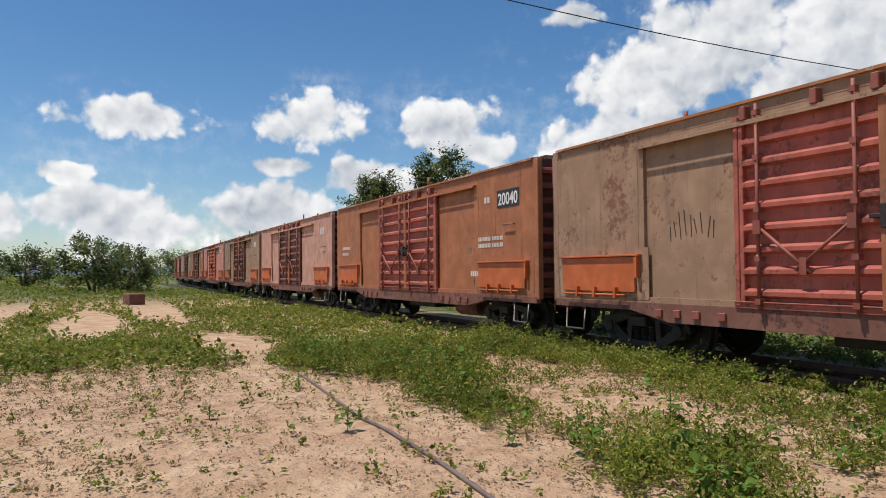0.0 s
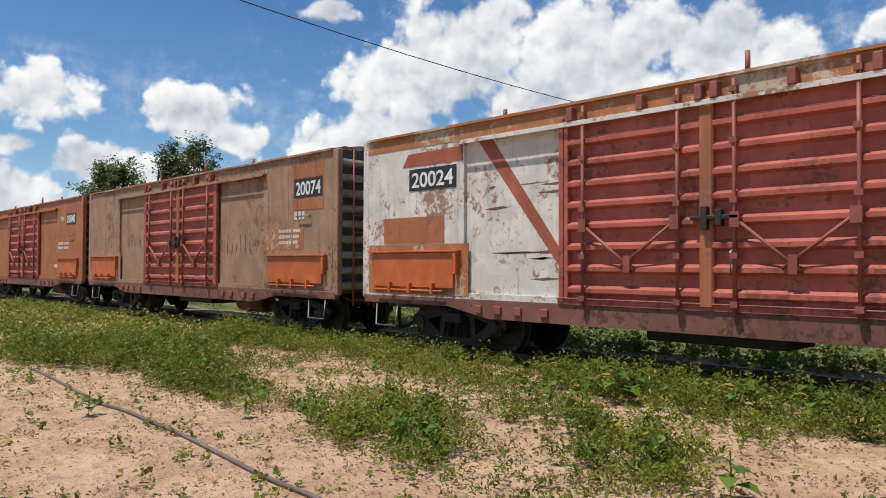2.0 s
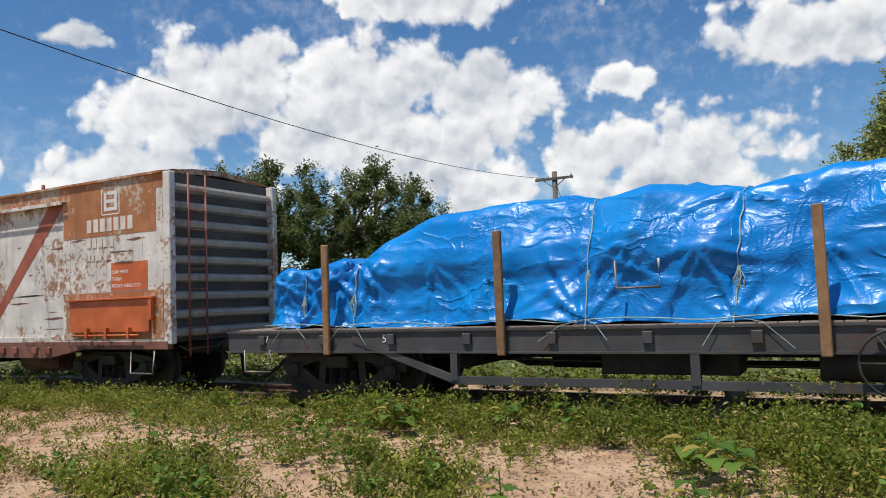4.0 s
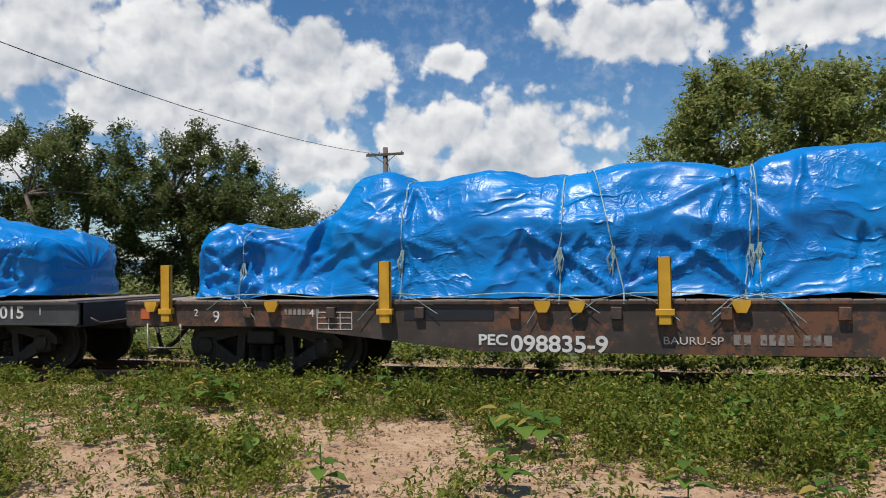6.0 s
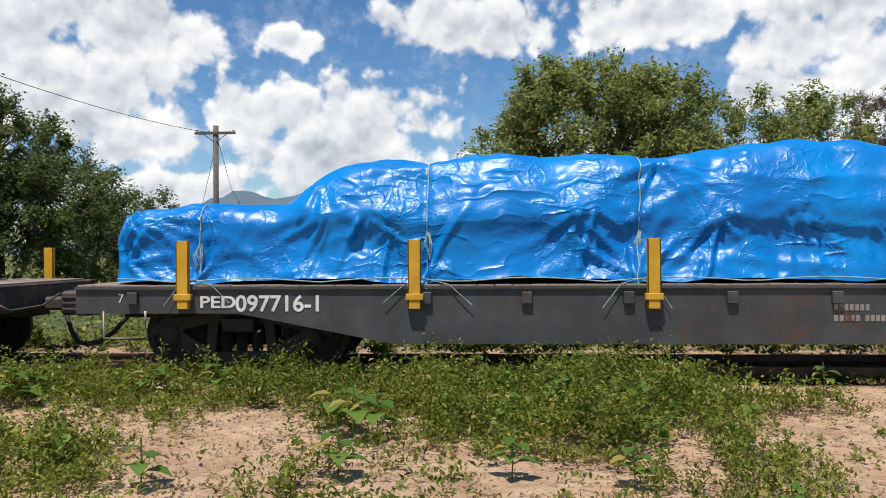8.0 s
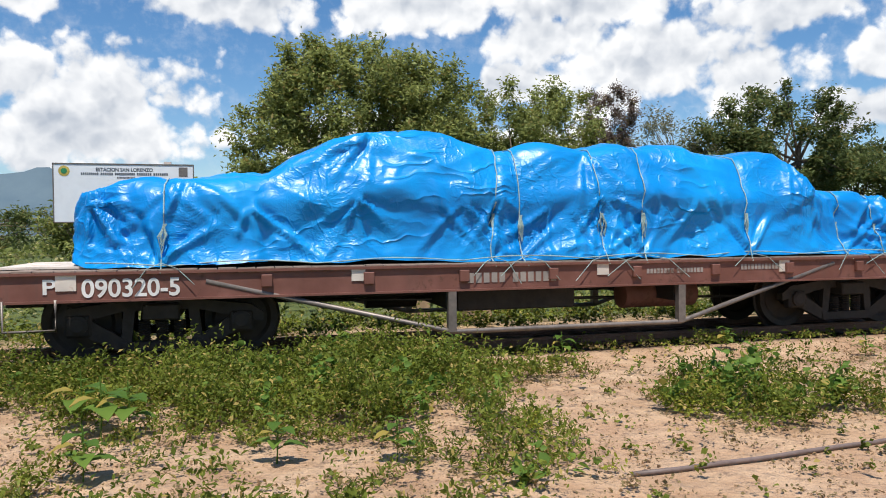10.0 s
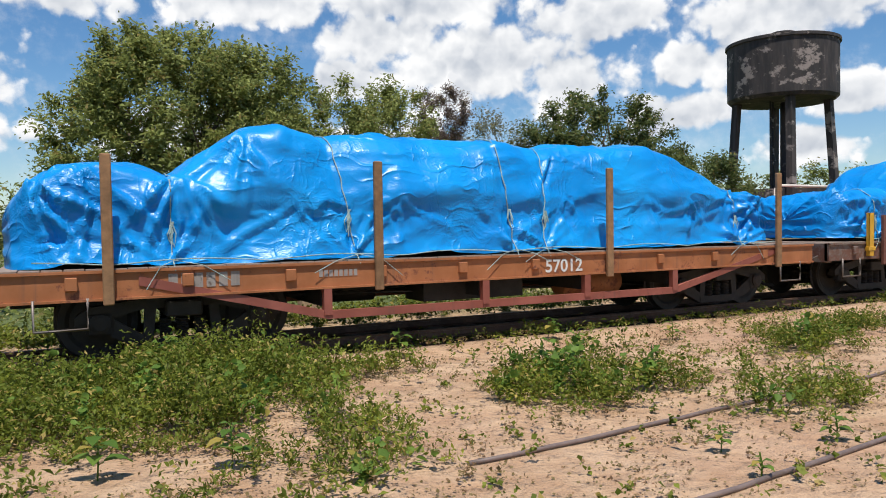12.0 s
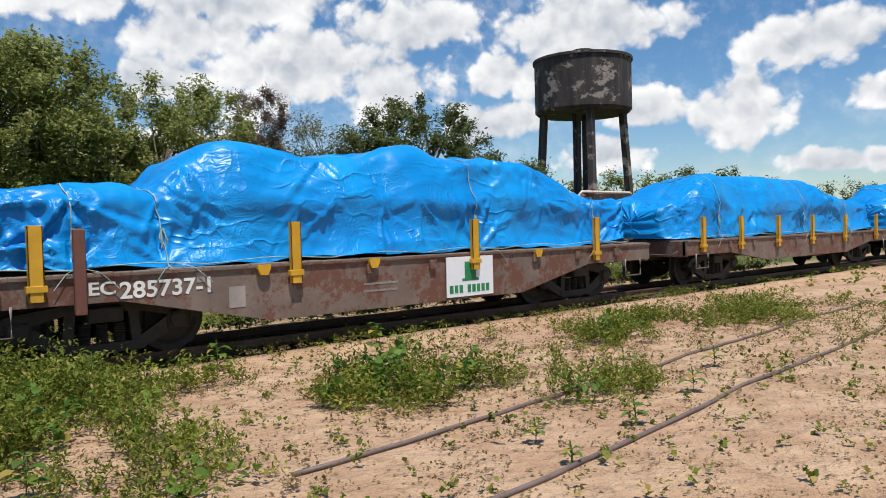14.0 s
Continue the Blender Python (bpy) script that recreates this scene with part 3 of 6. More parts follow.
# ---------------------------------------------------------------- box wagons
def box_wagon(s, side, doors, label, detail=True, number=None, number_at=None, top=None):
    """A covered wagon: corrugated ends, twin ribbed doors between recessed plug panels, side hatches."""
    w = tagged(new("box_wagon", None), label, "freight wagon", "box wagons of the train")
    L, W, Z0, Z1 = 6.70, 1.30, 0.86, 3.69
    near = -W
    # side walls: the near one has a recess for the plug panels and doors
    for sgn in (-1, 1):
        y = sgn * W
        yi = sgn * (W - 0.06)
        a, b = sorted((y, yi))
        bm = boxes((-L, -4.25, a, b, Z0, Z1), (4.10, L, a, b, Z0, Z1), (-4.25, 4.10, a, b, 3.40, Z1), (-4.25, 4.10, a, b, Z0, 0.98))
        part("side_wall", bm, side, w)
        a2, b2 = sorted((sgn * (W - 0.055), sgn * (W - 0.10)))
        part("plug_panel", boxes((-4.25, -2.26, a2, b2, 0.98, 3.40)), side, w)
        part("plug_panel", boxes((1.92, 4.10, a2, b2, 0.98, 3.40)), side, w)
        # doors
        for x0, x1 in ((-2.24, -0.15), (-0.11, 1.90)):
            a3, b3 = sorted((sgn * (W - 0.03), sgn * (W - 0.075)))
            door = part("door", boxes((x0, x1, a3, b3, 0.98, 3.42)), doors, w, "ribbed steel door in faded red paint")
            if sgn > 0:
                continue
            for k in range(8):
                z = 1.10 + k * 0.293
                bm = bmesh.new()
                prof = ((near + 0.03, z - 0.075), (near - 0.050, z - 0.040), (near - 0.050, z + 0.015), (near + 0.03, z + 0.06))
                v0 = [bm.verts.new((x0 + 0.06, q, r)) for q, r in prof]
                v1 = [bm.verts.new((x1 - 0.06, q, r)) for q, r in prof]
                for i in range(3):
                    bm.faces.new((v0[i], v1[i], v1[i + 1], v0[i + 1]))
                bm.faces.new(v0)
                bm.faces.new(v1[::-1])
                bmesh.ops.recalc_face_normals(bm, faces=bm.faces[:])
                part("rib", bm, doors, door)
            for q in (x0, x1 - 0.07):
                part("door_stile", boxes((q, q + 0.07, near - 0.045, near + 0.03, 0.96, 3.44), bevel=0.006), doors, door)
            if detail:
                for q in (x0 + 0.34, x1 - 0.34):
                    bm = tubes(([(q, near - 0.075, 0.86), (q, near - 0.075, 3.62)], 0.024))
                    for z in (0.98, 1.55, 2.2, 2.9, 3.5):
                        box(bm, q - 0.045, q + 0.045, near - 0.11, near - 0.03, z - 0.035, z + 0.035)
                    part("lock_bar", bm, M_TRUSS, door)
                mid = (x0 + x1) / 2
                bm = tubes(([(x0 + 0.36, near - 0.10, 1.98), (mid + 0.1, near - 0.085, 1.36)], 0.022), ([(x1 - 0.36, near - 0.10, 1.98), (mid - 0.12, near - 0.085, 1.40)], 0.022))
                box(bm, x0 + 0.30, x0 + 0.42, near - 0.13, near - 0.07, 1.88, 2.06)
                box(bm, x1 - 0.42, x1 - 0.30, near - 0.13, near - 0.07, 1.88, 2.06)
                box(bm, mid - 0.05, mid + 0.05, near - 0.11, near - 0.05, 1.34, 1.56)
                part("lock_lever", bm, M_TRUSS, door)
                part("grab_handle", tubes(([(mid - 0.7, near - 0.04, 1.62), (mid - 0.7, near - 0.10, 1.60), (mid - 0.7, near - 0.10, 1.36), (mid - 0.7, near - 0.04, 1.34)], 0.012)), M_ROD, door)
    # centre hasp and door posts
    part("door_hasp", boxes((-0.30, 0.30, near - 0.13, near - 0.05, 1.98, 2.03), (-0.16, -0.08, near - 0.14, near - 0.04, 1.86, 2.14), (0.02, 0.10, near - 0.14, near - 0.04, 1.90, 2.10), bevel=0.008), M_STEEL, w, "dark door hasp with padlock")
    part("door_post", boxes((-2.33, -2.25, near - 0.05, near + 0.02, 0.92, 3.50), bevel=0.008), doors, w)
    part("door_post", boxes((1.91, 1.99, near - 0.05, near + 0.02, 0.92, 3.50), bevel=0.008), doors, w)
    part("door_meeting_post", boxes((-0.21, -0.05, near - 0.062, near + 0.02, 0.93, 3.46), bevel=0.01), M_ORANGE, w, "rusty orange meeting post of the doors")
    part("threshold", boxes((-2.36, 2.02, near - 0.035, near - 0.002, 0.885, 0.965), (-2.36, 2.02, near - 0.06, near - 0.002, 0.965, 0.98), bevel=0.004), doors, w, "dented door threshold")
    # hanger track above the openings, with its eave
    part("door_track", boxes((-4.35, 4.22, near - 0.07, near - 0.005, 3.405, 3.425), (-4.35, 4.22, near - 0.105, near - 0.09, 3.36, 3.425), bevel=0.003), side, w, "overhanging door track")
    for q in (-2.1, -1.0, -0.2, 0.0, 0.9, 1.75):
        part("track_bracket", boxes((q - 0.05, q + 0.05, near - 0.12, near - 0.01, 3.43, 3.62), bevel=0.01), M_TRUSS, w)
    # roof
    bm = bmesh.new()
    prof = ((-W - 0.05, Z1 - 0.02), (-W - 0.05, Z1 + 0.02), (-0.65, Z1 + 0.13), (0, Z1 + 0.17), (0.65, Z1 + 0.13), (W + 0.05, Z1 + 0.02), (W + 0.05, Z1 - 0.02), (0, Z1 + 0.08))
    va = [bm.verts.new((-L, y, z)) for y, z in prof]
    vb = [bm.verts.new((L, y, z)) for y, z in prof]
    for i in range(len(prof)):
        j = (i + 1) % len(prof)
        bm.faces.new((va[i], va[j], vb[j], vb[i]))
    bm.faces.new(va[::-1])
    bm.faces.new(vb)
    bmesh.ops.recalc_face_normals(bm, faces=bm.faces[:])
    part("roof", bm, M_BAND, w, "low-pitched steel roof, ochre and rust")
    for q in (-3.9, 0.1, 2.6):
        part("roof_vent", tubes(([(q, -0.7, Z1 + 0.1), (q, -0.7, Z1 + (0.42 if q == 0.1 else 0.28))], 0.035)), M_TRUSS, w)
    part("roof_walk_end", boxes((5.9, 6.4, -0.8, -0.5, Z1 + 0.12, Z1 + 0.15)), M_STEEL, w)
    # corrugated ends with corner posts
    for end in (-1, 1):
        x = end * L
        a, b = sorted((x, x - end * 0.05))
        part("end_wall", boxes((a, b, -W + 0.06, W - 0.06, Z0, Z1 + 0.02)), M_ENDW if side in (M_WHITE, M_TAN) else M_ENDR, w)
        for k in range(9):
            z = 1.02 + k * 0.305
            bm = bmesh.new()
            prof = [(x, z - 0.085), (x + end * 0.11, z - 0.055), (x + end * 0.13, z), (x + end * 0.11, z + 0.05), (x, z + 0.075)]
            v0 = [bm.verts.new((px, -W + 0.12, pz)) for px, pz in prof]
            v1 = [bm.verts.new((px, W - 0.12, pz)) for px, pz in prof]
            for i in range(4):
                bm.faces.new((v0[i], v1[i], v1[i + 1], v0[i + 1]))
            bm.faces.new(v0)
            bm.faces.new(v1[::-1])
            bmesh.ops.recalc_face_normals(bm, faces=bm.faces[:])
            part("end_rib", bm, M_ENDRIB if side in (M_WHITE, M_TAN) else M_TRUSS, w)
        for sgn in (-1, 1):
            a, b = sorted((x, x + end * 0.17))
            c, d = sorted((sgn * (W + 0.004), sgn * (W - 0.12)))
            part("corner_post", boxes((a, b, c, d, Z0 - 0.02, Z1 + 0.0), bevel=0.012), side, w)
        if detail:
            yl = -0.78
            bm = tubes(([(x + end * 0.24, yl - 0.19, 0.62), (x + end * 0.24, yl - 0.19, Z1)], 0.016), ([(x + end * 0.24, yl + 0.19, 0.62), (x + end * 0.24, yl + 0.19, Z1)], 0.016))
            for k in range(9):
                tube(bm, [(x + end * 0.24, yl - 0.19, 0.75 + k * 0.33), (x + end * 0.24, yl + 0.19, 0.75 + k * 0.33)], 0.011, 6)
            part("ladder", bm, M_TRUSS, w, "rust-red end ladder")
        coupler(w, end, x + end * 0.05)
    # deep side sills that drop between the bogies, with brackets
    for sgn in (-1, 1):
        bm = bmesh.new()
        a, b = sorted((sgn * (W + 0.012), sgn * (W - 0.10)))
        slab(bm, ((-L - 0.1, Z0 + 0.03), (L + 0.1, Z0 + 0.03), (L + 0.1, 0.76), (4.6, 0.76), (3.7, 0.60), (-3.7, 0.60), (-4.6, 0.76), (-L - 0.1, 0.76)), a, b)
        part("side_sill", bm, M_SILL, w, "scuffed deep side sill")
    for q in (-3.9, -3.5, -3.1, -2.6, 2.3, 2.7, 3.3, 3.7):
        part("sill_bracket", boxes((q - 0.07, q + 0.07, near - 0.05, near - 0.008, 0.68, 0.80), bevel=0.008), M_TRUSS, w)
    part("underframe", boxes((-6.7, 6.7, -0.35, 0.35, 0.62, 0.84), (-2.9, 2.9, -0.9, 0.9, 0.66, 0.85), (-1.3, 0.6, -0.75, 0.1, 0.42, 0.66), bevel=0.02), M_STEEL, w)
    part("brake_reservoir", tubes(([(2.0, -0.6, 0.5), (3.2, -0.6, 0.5)], 0.2), sides=14), M_SILL, w)
    # drop hatches over the bogies
    for x0, x1, z0, z1 in ((4.37, 6.40, 1.05, 1.60), (-6.50, -4.45, 1.05, 1.64)):
        hatch = part("hatch", boxes((x0, x1, near - 0.055, near - 0.006, z0, z1), bevel=0.008), M_HATCH, w, "bright orange drop hatch")
        part("hatch_hood", boxes((x0 - 0.10, x1 + 0.14, near - 0.10, near - 0.004, z1 + 0.005, z1 + 0.035), (x1 + 0.03, x1 + 0.10, near - 0.09, near - 0.004, z1 - 0.35, z1 + 0.005), bevel=0.004), M_HATCH, hatch)
        bm = tubes(([(x0 + 0.1, near - 0.09, z0 - 0.05), (x1 - 0.2, near - 0.09, z0 - 0.05)], 0.018))
        for q in (0.25, 0.5, 0.78):
            xx = x0 + (x1 - x0) * q
            box(bm, xx - 0.03, xx + 0.03, near - 0.12, near - 0.03, z0 - 0.10, z0 + 0.08)
        part("hatch_bolt", bm, M_HATCH, hatch)
        part("hatch_surround", boxes((x0 - 0.18, x1 + 0.30, near - 0.0045, near + 0.01, z0 - 0.12, z1 + 0.14)), M_BAND if side is M_WHITE else side, w)
    # paint seams
    bm = bmesh.new()
    for q in (-5.4, -4.4, 4.3, 5.1, 6.2):
        box(bm, q - 0.012, q + 0.012, near - 0.004, near + 0.004, 1.7, 3.60)
    box(bm, -6.6, 6.6, near - 0.004, near + 0.004, 3.52, 3.535)
    part("weld_seam", bm, side, w)
    if detail:
        part("grab_handle", tubes(([(5.5, near, 2.42), (5.5, near - 0.07, 2.42), (5.95, near - 0.07, 2.42), (5.95, near, 2.42)], 0.014)), M_ROD, w)
        part("step", tubes(([(5.9, near + 0.02, 0.78), (5.9, near - 0.02, 0.36), (6.45, near - 0.02, 0.36), (6.45, near + 0.02, 0.78)], 0.018)), M_ROD, w)
        part("step", tubes(([(-6.45, near + 0.02, 0.78), (-6.45, near - 0.02, 0.36), (-5.9, near - 0.02, 0.36), (-5.9, near + 0.02, 0.78)], 0.018)), M_ROD, w)
    if top is not None:
        for x0, x1, z0, z1 in top:
            part("paint_band", boxes((x0, x1, near - 0.0055, near + 0.01, z0, z1)), M_BAND, w, "ochre paint band worn through")
    if number:
        x0, z0, ww, hh = number_at
        part("number_panel", boxes((x0, x0 + ww, near - 0.010, near + 0.01, z0, z0 + hh)), M_BLACK, w, "black panel with stencilled number")
        part("number", lettering(number, hh * 0.95, x0 + ww * 0.06, near - 0.0125, z0 + hh * 0.16, ww * 0.88, 1.0, 0.006), M_LETTER, w, "white stencilled number " + number)
    sets = bogie(w, -4.85) + bogie(w, 4.85)
    MOVERS.append((w, s))
    if -14 < s < 12:
        WHEELS.extend(sets)
    return w


def bars(w, mat, y, rows, name="lettering_bar"):
    """Unreadable writing as plain bars: x, z, height, lengths of its groups."""
    for x, z, h, lens in rows:
        for n in lens:
            k = max(1, int(n / (h * 0.75)))
            for i in range(k):
                part(name, boxes((x + i * n / k, x + (i + 0.72) * n / k, y - 0.002, y + 0.002, z, z + h)), mat, w)
            x += n + h * 0.6


PITCH = 14.42
wagon_a = box_wagon(8.22, M_WHITE, M_DOOR, "chalky white and ochre box wagon with red ribbed doors", True, "20024", (-5.57, 2.70, 1.15, 0.37), ((-6.72, 6.72, 3.44, 3.68), (4.12, 6.55, 2.72, 3.44)))
N_ = -1.30
# diagonal red-brown stripes run over the white panels
for pts, yy in ((((-4.0, 3.42), (-3.7, 3.42), (-2.34, 1.62), (-2.34, 1.36)), N_ + 0.05), (((4.08, 3.40), (3.62, 3.40), (2.0, 1.56), (2.0, 1.28)), N_ + 0.05)):
    bm = slab(bmesh.new(), pts, yy, yy + 0.01)
    part("painted_stripe", bm, M_STRIPE, wagon_a, "red-brown diagonal stripe")
part("painted_stripe", slab(bmesh.new(), ((-5.75, 3.12), (-4.27, 3.12), (-4.27, 3.36), (-5.6, 3.34)), N_ - 0.006, N_ + 0.01), M_STRIPE, wagon_a)
part("painted_patch", boxes((5.42, 6.33, N_ - 0.007, N_ + 0.01, 1.76, 2.24)), M_HATCH, wagon_a, "orange repainted patch")
part("painted_patch", boxes((-6.25, -4.7, N_ - 0.007, N_ + 0.01, 1.80, 2.25)), M_ORANGE, wagon_a, "orange repainted patch")
part("logo", boxes((5.17, 5.65, N_ - 0.008, N_, 3.08, 3.10), (5.17, 5.65, N_ - 0.008, N_, 3.55, 3.57), (5.17, 5.19, N_ - 0.008, N_, 3.08, 3.57), (5.63, 5.65, N_ - 0.008, N_, 3.08, 3.57), (5.24, 5.58, N_ - 0.009, N_, 3.15, 3.21), (5.28, 5.58, N_ - 0.009, N_, 3.29, 3.35), (5.33, 5.58, N_ - 0.009, N_, 3.43, 3.49), (5.24, 5.31, N_ - 0.008, N_, 3.21, 3.47), (5.51, 5.58, N_ - 0.008, N_, 3.21, 3.43)), M_LETTER, wagon_a, "framed white emblem")
bars(wagon_a, M_FADED, N_ - 0.008, ((4.78, 2.80, 0.23, (1.25,)), (4.78, 2.53, 0.17, (0.75,)), (4.80, 2.30, 0.11, (0.4,))))
part("stencil_text", lettering("CAP.MAX", 0.085, 5.44, N_ - 0.0085, 2.05, 0.42), M_LETTER, wagon_a)
part("stencil_text", lettering("TARA", 0.085, 5.44, N_ - 0.0085, 1.93, 0.25), M_LETTER, wagon_a)
part("stencil_text", lettering("PESO BRUTO", 0.085, 5.44, N_ - 0.0085, 1.81, 0.72), M_LETTER, wagon_a)

rs = random.Random(77)
for k in range(26):
    xx = rs.choice((rs.uniform(-4.1, -2.6), rs.uniform(2.1, 3.9), rs.uniform(4.3, 6.3)))
    zz, ln, th = rs.uniform(1.1, 2.9), rs.uniform(0.12, 0.7), rs.uniform(0.008, 0.03)
    yy = N_ + (0.053 if xx < 4.1 else -0.0035)
    part("scrape", slab(bmesh.new(), ((xx, zz), (xx + ln * 0.4, zz - th), (xx + ln, zz + th * 0.4), (xx + ln * 0.6, zz + th)), yy, yy + 0.004), M_SILL, wagon_a)
for k, (xx, zz) in enumerate(((-3.7, 1.62), (2.5, 1.75))):
    part("scrape", slab(bmesh.new(), ((xx, zz), (xx + 0.3, zz - 0.02), (xx + 1.0, zz - 0.005), (xx + 0.7, zz + 0.018)), N_ + 0.052, N_ + 0.056), M_STEEL, wagon_a, "dark torn scrape in the panel")

wagon_b = box_wagon(8.10 - PITCH, M_TAN, M_DOOR, "dusty tan box wagon with faded red ribbed doors", True, "20074", (5.34, 2.80, 1.02, 0.40))
part("painted_patch", boxes((5.3, 6.40, N_ - 0.007, N_ + 0.01, 2.55, 3.5)), M_ORANGE, wagon_b, "orange repainted patch")
part("painted_patch", boxes((4.2, 5.7, N_ - 0.006, N_ + 0.01, 1.75, 2.2)), M_BAND, wagon_b, "rusty repainted patch")
bars(wagon_b, M_FADED, N_ - 0.008, ((5.35, 2.36, 0.17, (0.42,)), (4.75, 2.10, 0.07, (0.5, 0.3)), (4.75, 1.98, 0.07, (0.45, 0.3)), (4.75, 1.86, 0.07, (0.5, 0.2))))
rs = random.Random(31)
for k in range(15):
    xx, zz, yy = (-3.7 + 0.11 * k, 1.85 + 0.1 * rs.random(), N_ + 0.052) if k < 9 else (2.35 + 0.22 * (k - 9), 1.62 + 0.1 * rs.random(), N_ + 0.052)
    hh, dx = rs.uniform(0.2, 0.5), rs.uniform(-0.06, 0.06)
    part("scrawl", slab(bmesh.new(), ((xx, zz), (xx + 0.016, zz), (xx + dx + 0.02, zz + hh), (xx + dx, zz + hh)), yy, yy + 0.004), M_STEEL, wagon_b)
wagon_c = box_wagon(8.22 - 2 * PITCH, M_ORANGE, M_DOOR, "faded orange box wagon with red ribbed doors", True, "20040", (5.2, 2.80, 0.95, 0.38))
bars(wagon_c, M_FADED, N_ - 0.006, ((4.6, 2.95, 0.14, (0.3,)), (4.3, 2.1, 0.09, (0.6, 0.5)), (4.3, 1.95, 0.09, (0.6, 0.5)), (3.9, 1.3, 0.12, (0.8,)), (-6.2, 2.2, 0.1, (0.9,)), (-6.2, 2.0, 0.1, (0.7,))))
FAR = ((M_PINK, M_SILL, "pinkish sun-bleached box wagon"), (M_TAN, M_SILL, "tan weathered box wagon"), (M_ROSE, M_HATCH, "rose-coloured box wagon with orange-red doors"), (M_ORANGE, M_SILL, "rusty orange box wagon"), (M_TAN, M_SILL, "tan weathered box wagon"), (M_PINK, M_SILL, "pinkish sun-bleached box wagon"), (M_ORANGE, M_DOOR, "rusty orange box wagon"))
for i, (sd, dr, lb) in enumerate(FAR):
    wg = box_wagon(8.22 - (3 + i) * PITCH, sd, dr, lb, i < 2)
    bars(wg, M_FADED, N_ - 0.008, ((5.2, 2.9, 0.28, (0.7,)),))


# ---------------------------------------------------------------- flat wagons
PLANK = []


def flat_wagon(s, half, body, label, belly=0.58, truss=None, stakes=(), stake_mat=M_YELLOW, stake_top=0.48, low=0.27, deck=1.04, rack_far=True, bog=None, skip=(), taper=(0.1, 1.9)):
    w = tagged(new("flat_wagon", None), label, "flat wagon", "flat wagons of the train")
    W = 1.25
    bog = bog or half - 1.85
    for sgn in (-1, 1):
        y0, y1 = sorted((sgn * W, sgn * (W - 0.09)))
        bm = bmesh.new()
        t, b = deck - 0.02, deck - 0.33
        if belly > 0.4:
            slab(bm, ((-half, t), (half, t), (half, b), (bog - taper[0], b), (bog - taper[1], deck - belly), (-bog + taper[1], deck - belly), (-bog + taper[0], b), (-half, b)), y0, y1)
        else:
            slab(bm, ((-half, t), (half, t), (half, b), (-half, b)), y0, y1)
        sill = part("side_sill", bm, body, w)
        # flanges of the channel
        a, c = sorted((sgn * (W + 0.03), sgn * (W - 0.02)))
        part("sill_flange", boxes((-half, half, a, c, t - 0.025, t + 0.005)), body, sill)
        if belly <= 0.4:
            part("sill_flange", boxes((-half, half, a, c, b - 0.005, b + 0.02)), body, sill)
        for k in range(int(half * 2 / 1.15) if sgn < 0 else 0):
            xx = -half + 0.7 + k * 1.15
            if any(p < xx < q for p, q in skip):
                continue
            part("stake_pocket", boxes((xx - 0.06, xx + 0.06, -W - 0.05, -W + 0.01, t - 0.20, t - 0.06), bevel=0.008), body, sill)
    for end in (-1, 1):
        a, b = sorted((end * half, end * (half - 0.12)))
        part("end_sill", boxes((a, b, -W + 0.02, W - 0.02, deck - 0.36, deck - 0.015), bevel=0.012), body, w)
        coupler(w, end, end * half)
        part("step", tubes(([(end * (half - 0.35), -W - 0.02, deck - 0.3), (end * (half - 0.35), -W - 0.02, 0.42), (end * (half - 0.85), -W - 0.02, 0.42), (end * (half - 0.85), -W - 0.02, deck - 0.3)], 0.016)), M_ROD, w, "bent steel step iron")
    # timber deck
    rnd = random.Random(int(s * 10))
    for k in range(int((half * 2 - 0.1) / 0.205)):
        if not PLANK:
            PLANK.append(link_mesh("deck_plank", boxes((0, 0.195, -W, W, -0.05, 0.0), bevel=0.004), M_PLANK, w).data)
            ob = w.children[-1]
        else:
            ob = new("deck_plank", PLANK[0])
            ob.parent = w
        ob.location = (-half + 0.02 + k * 0.205, rnd.uniform(-0.012, 0.0), deck + rnd.uniform(-0.004, 0.006))
    part("centre_sill", boxes((-half + 0.1, half - 0.1, -0.25, 0.25, deck - 0.46, deck - 0.05), (-1.2, 0.4, -0.8, -0.2, deck - 0.62, deck - 0.25), bevel=0.01), M_STEEL, w)
    part("brake_reservoir", tubes(([(1.2, -0.55, deck - 0.50), (2.3, -0.55, deck - 0.50)], 0.19), sides=14), body, w)
    if truss:
        rod, posts, mat, thick, zl = truss
        for sgn in (-1, 1):
            y = sgn * (W - 0.018)
            pts = [(rod[0], y, deck - 0.14), (rod[1], y, zl), (rod[2], y, zl), (rod[3], y, deck - 0.10)]
            if thick < 0.04:
                bm = tubes((pts, thick))
            else:
                bm = bmesh.new()
                for (xa, _, za), (xb, _, zb) in zip(pts, pts[1:]):
                    slab(bm, ((xa, za + 0.05), (xb, zb + 0.05), (xb, zb - 0.05), (xa, za - 0.05)), y - 0.03, y + 0.03)
            part("truss_rod", bm, mat, w, "long truss bar under the deck")
            for q in posts:
                part("queen_post", boxes((q - 0.05, q + 0.05, y - 0.045, y + 0.045, zl, deck - 0.33)), mat, w)
        part("brake_rod", tubes(([(-bog + 1, 0.5, 0.52), (bog - 1, 0.45, 0.55)], 0.02), ([(-bog + 1, -0.5, 0.60), (bog - 1, -0.3, 0.42)], 0.02)), M_STEEL, w)
        for q in posts:
            part("cross_bearer", boxes((q - 0.05, q + 0.05, -W + 0.1, W - 0.1, deck - 0.55, deck - 0.3)), M_STEEL, w)
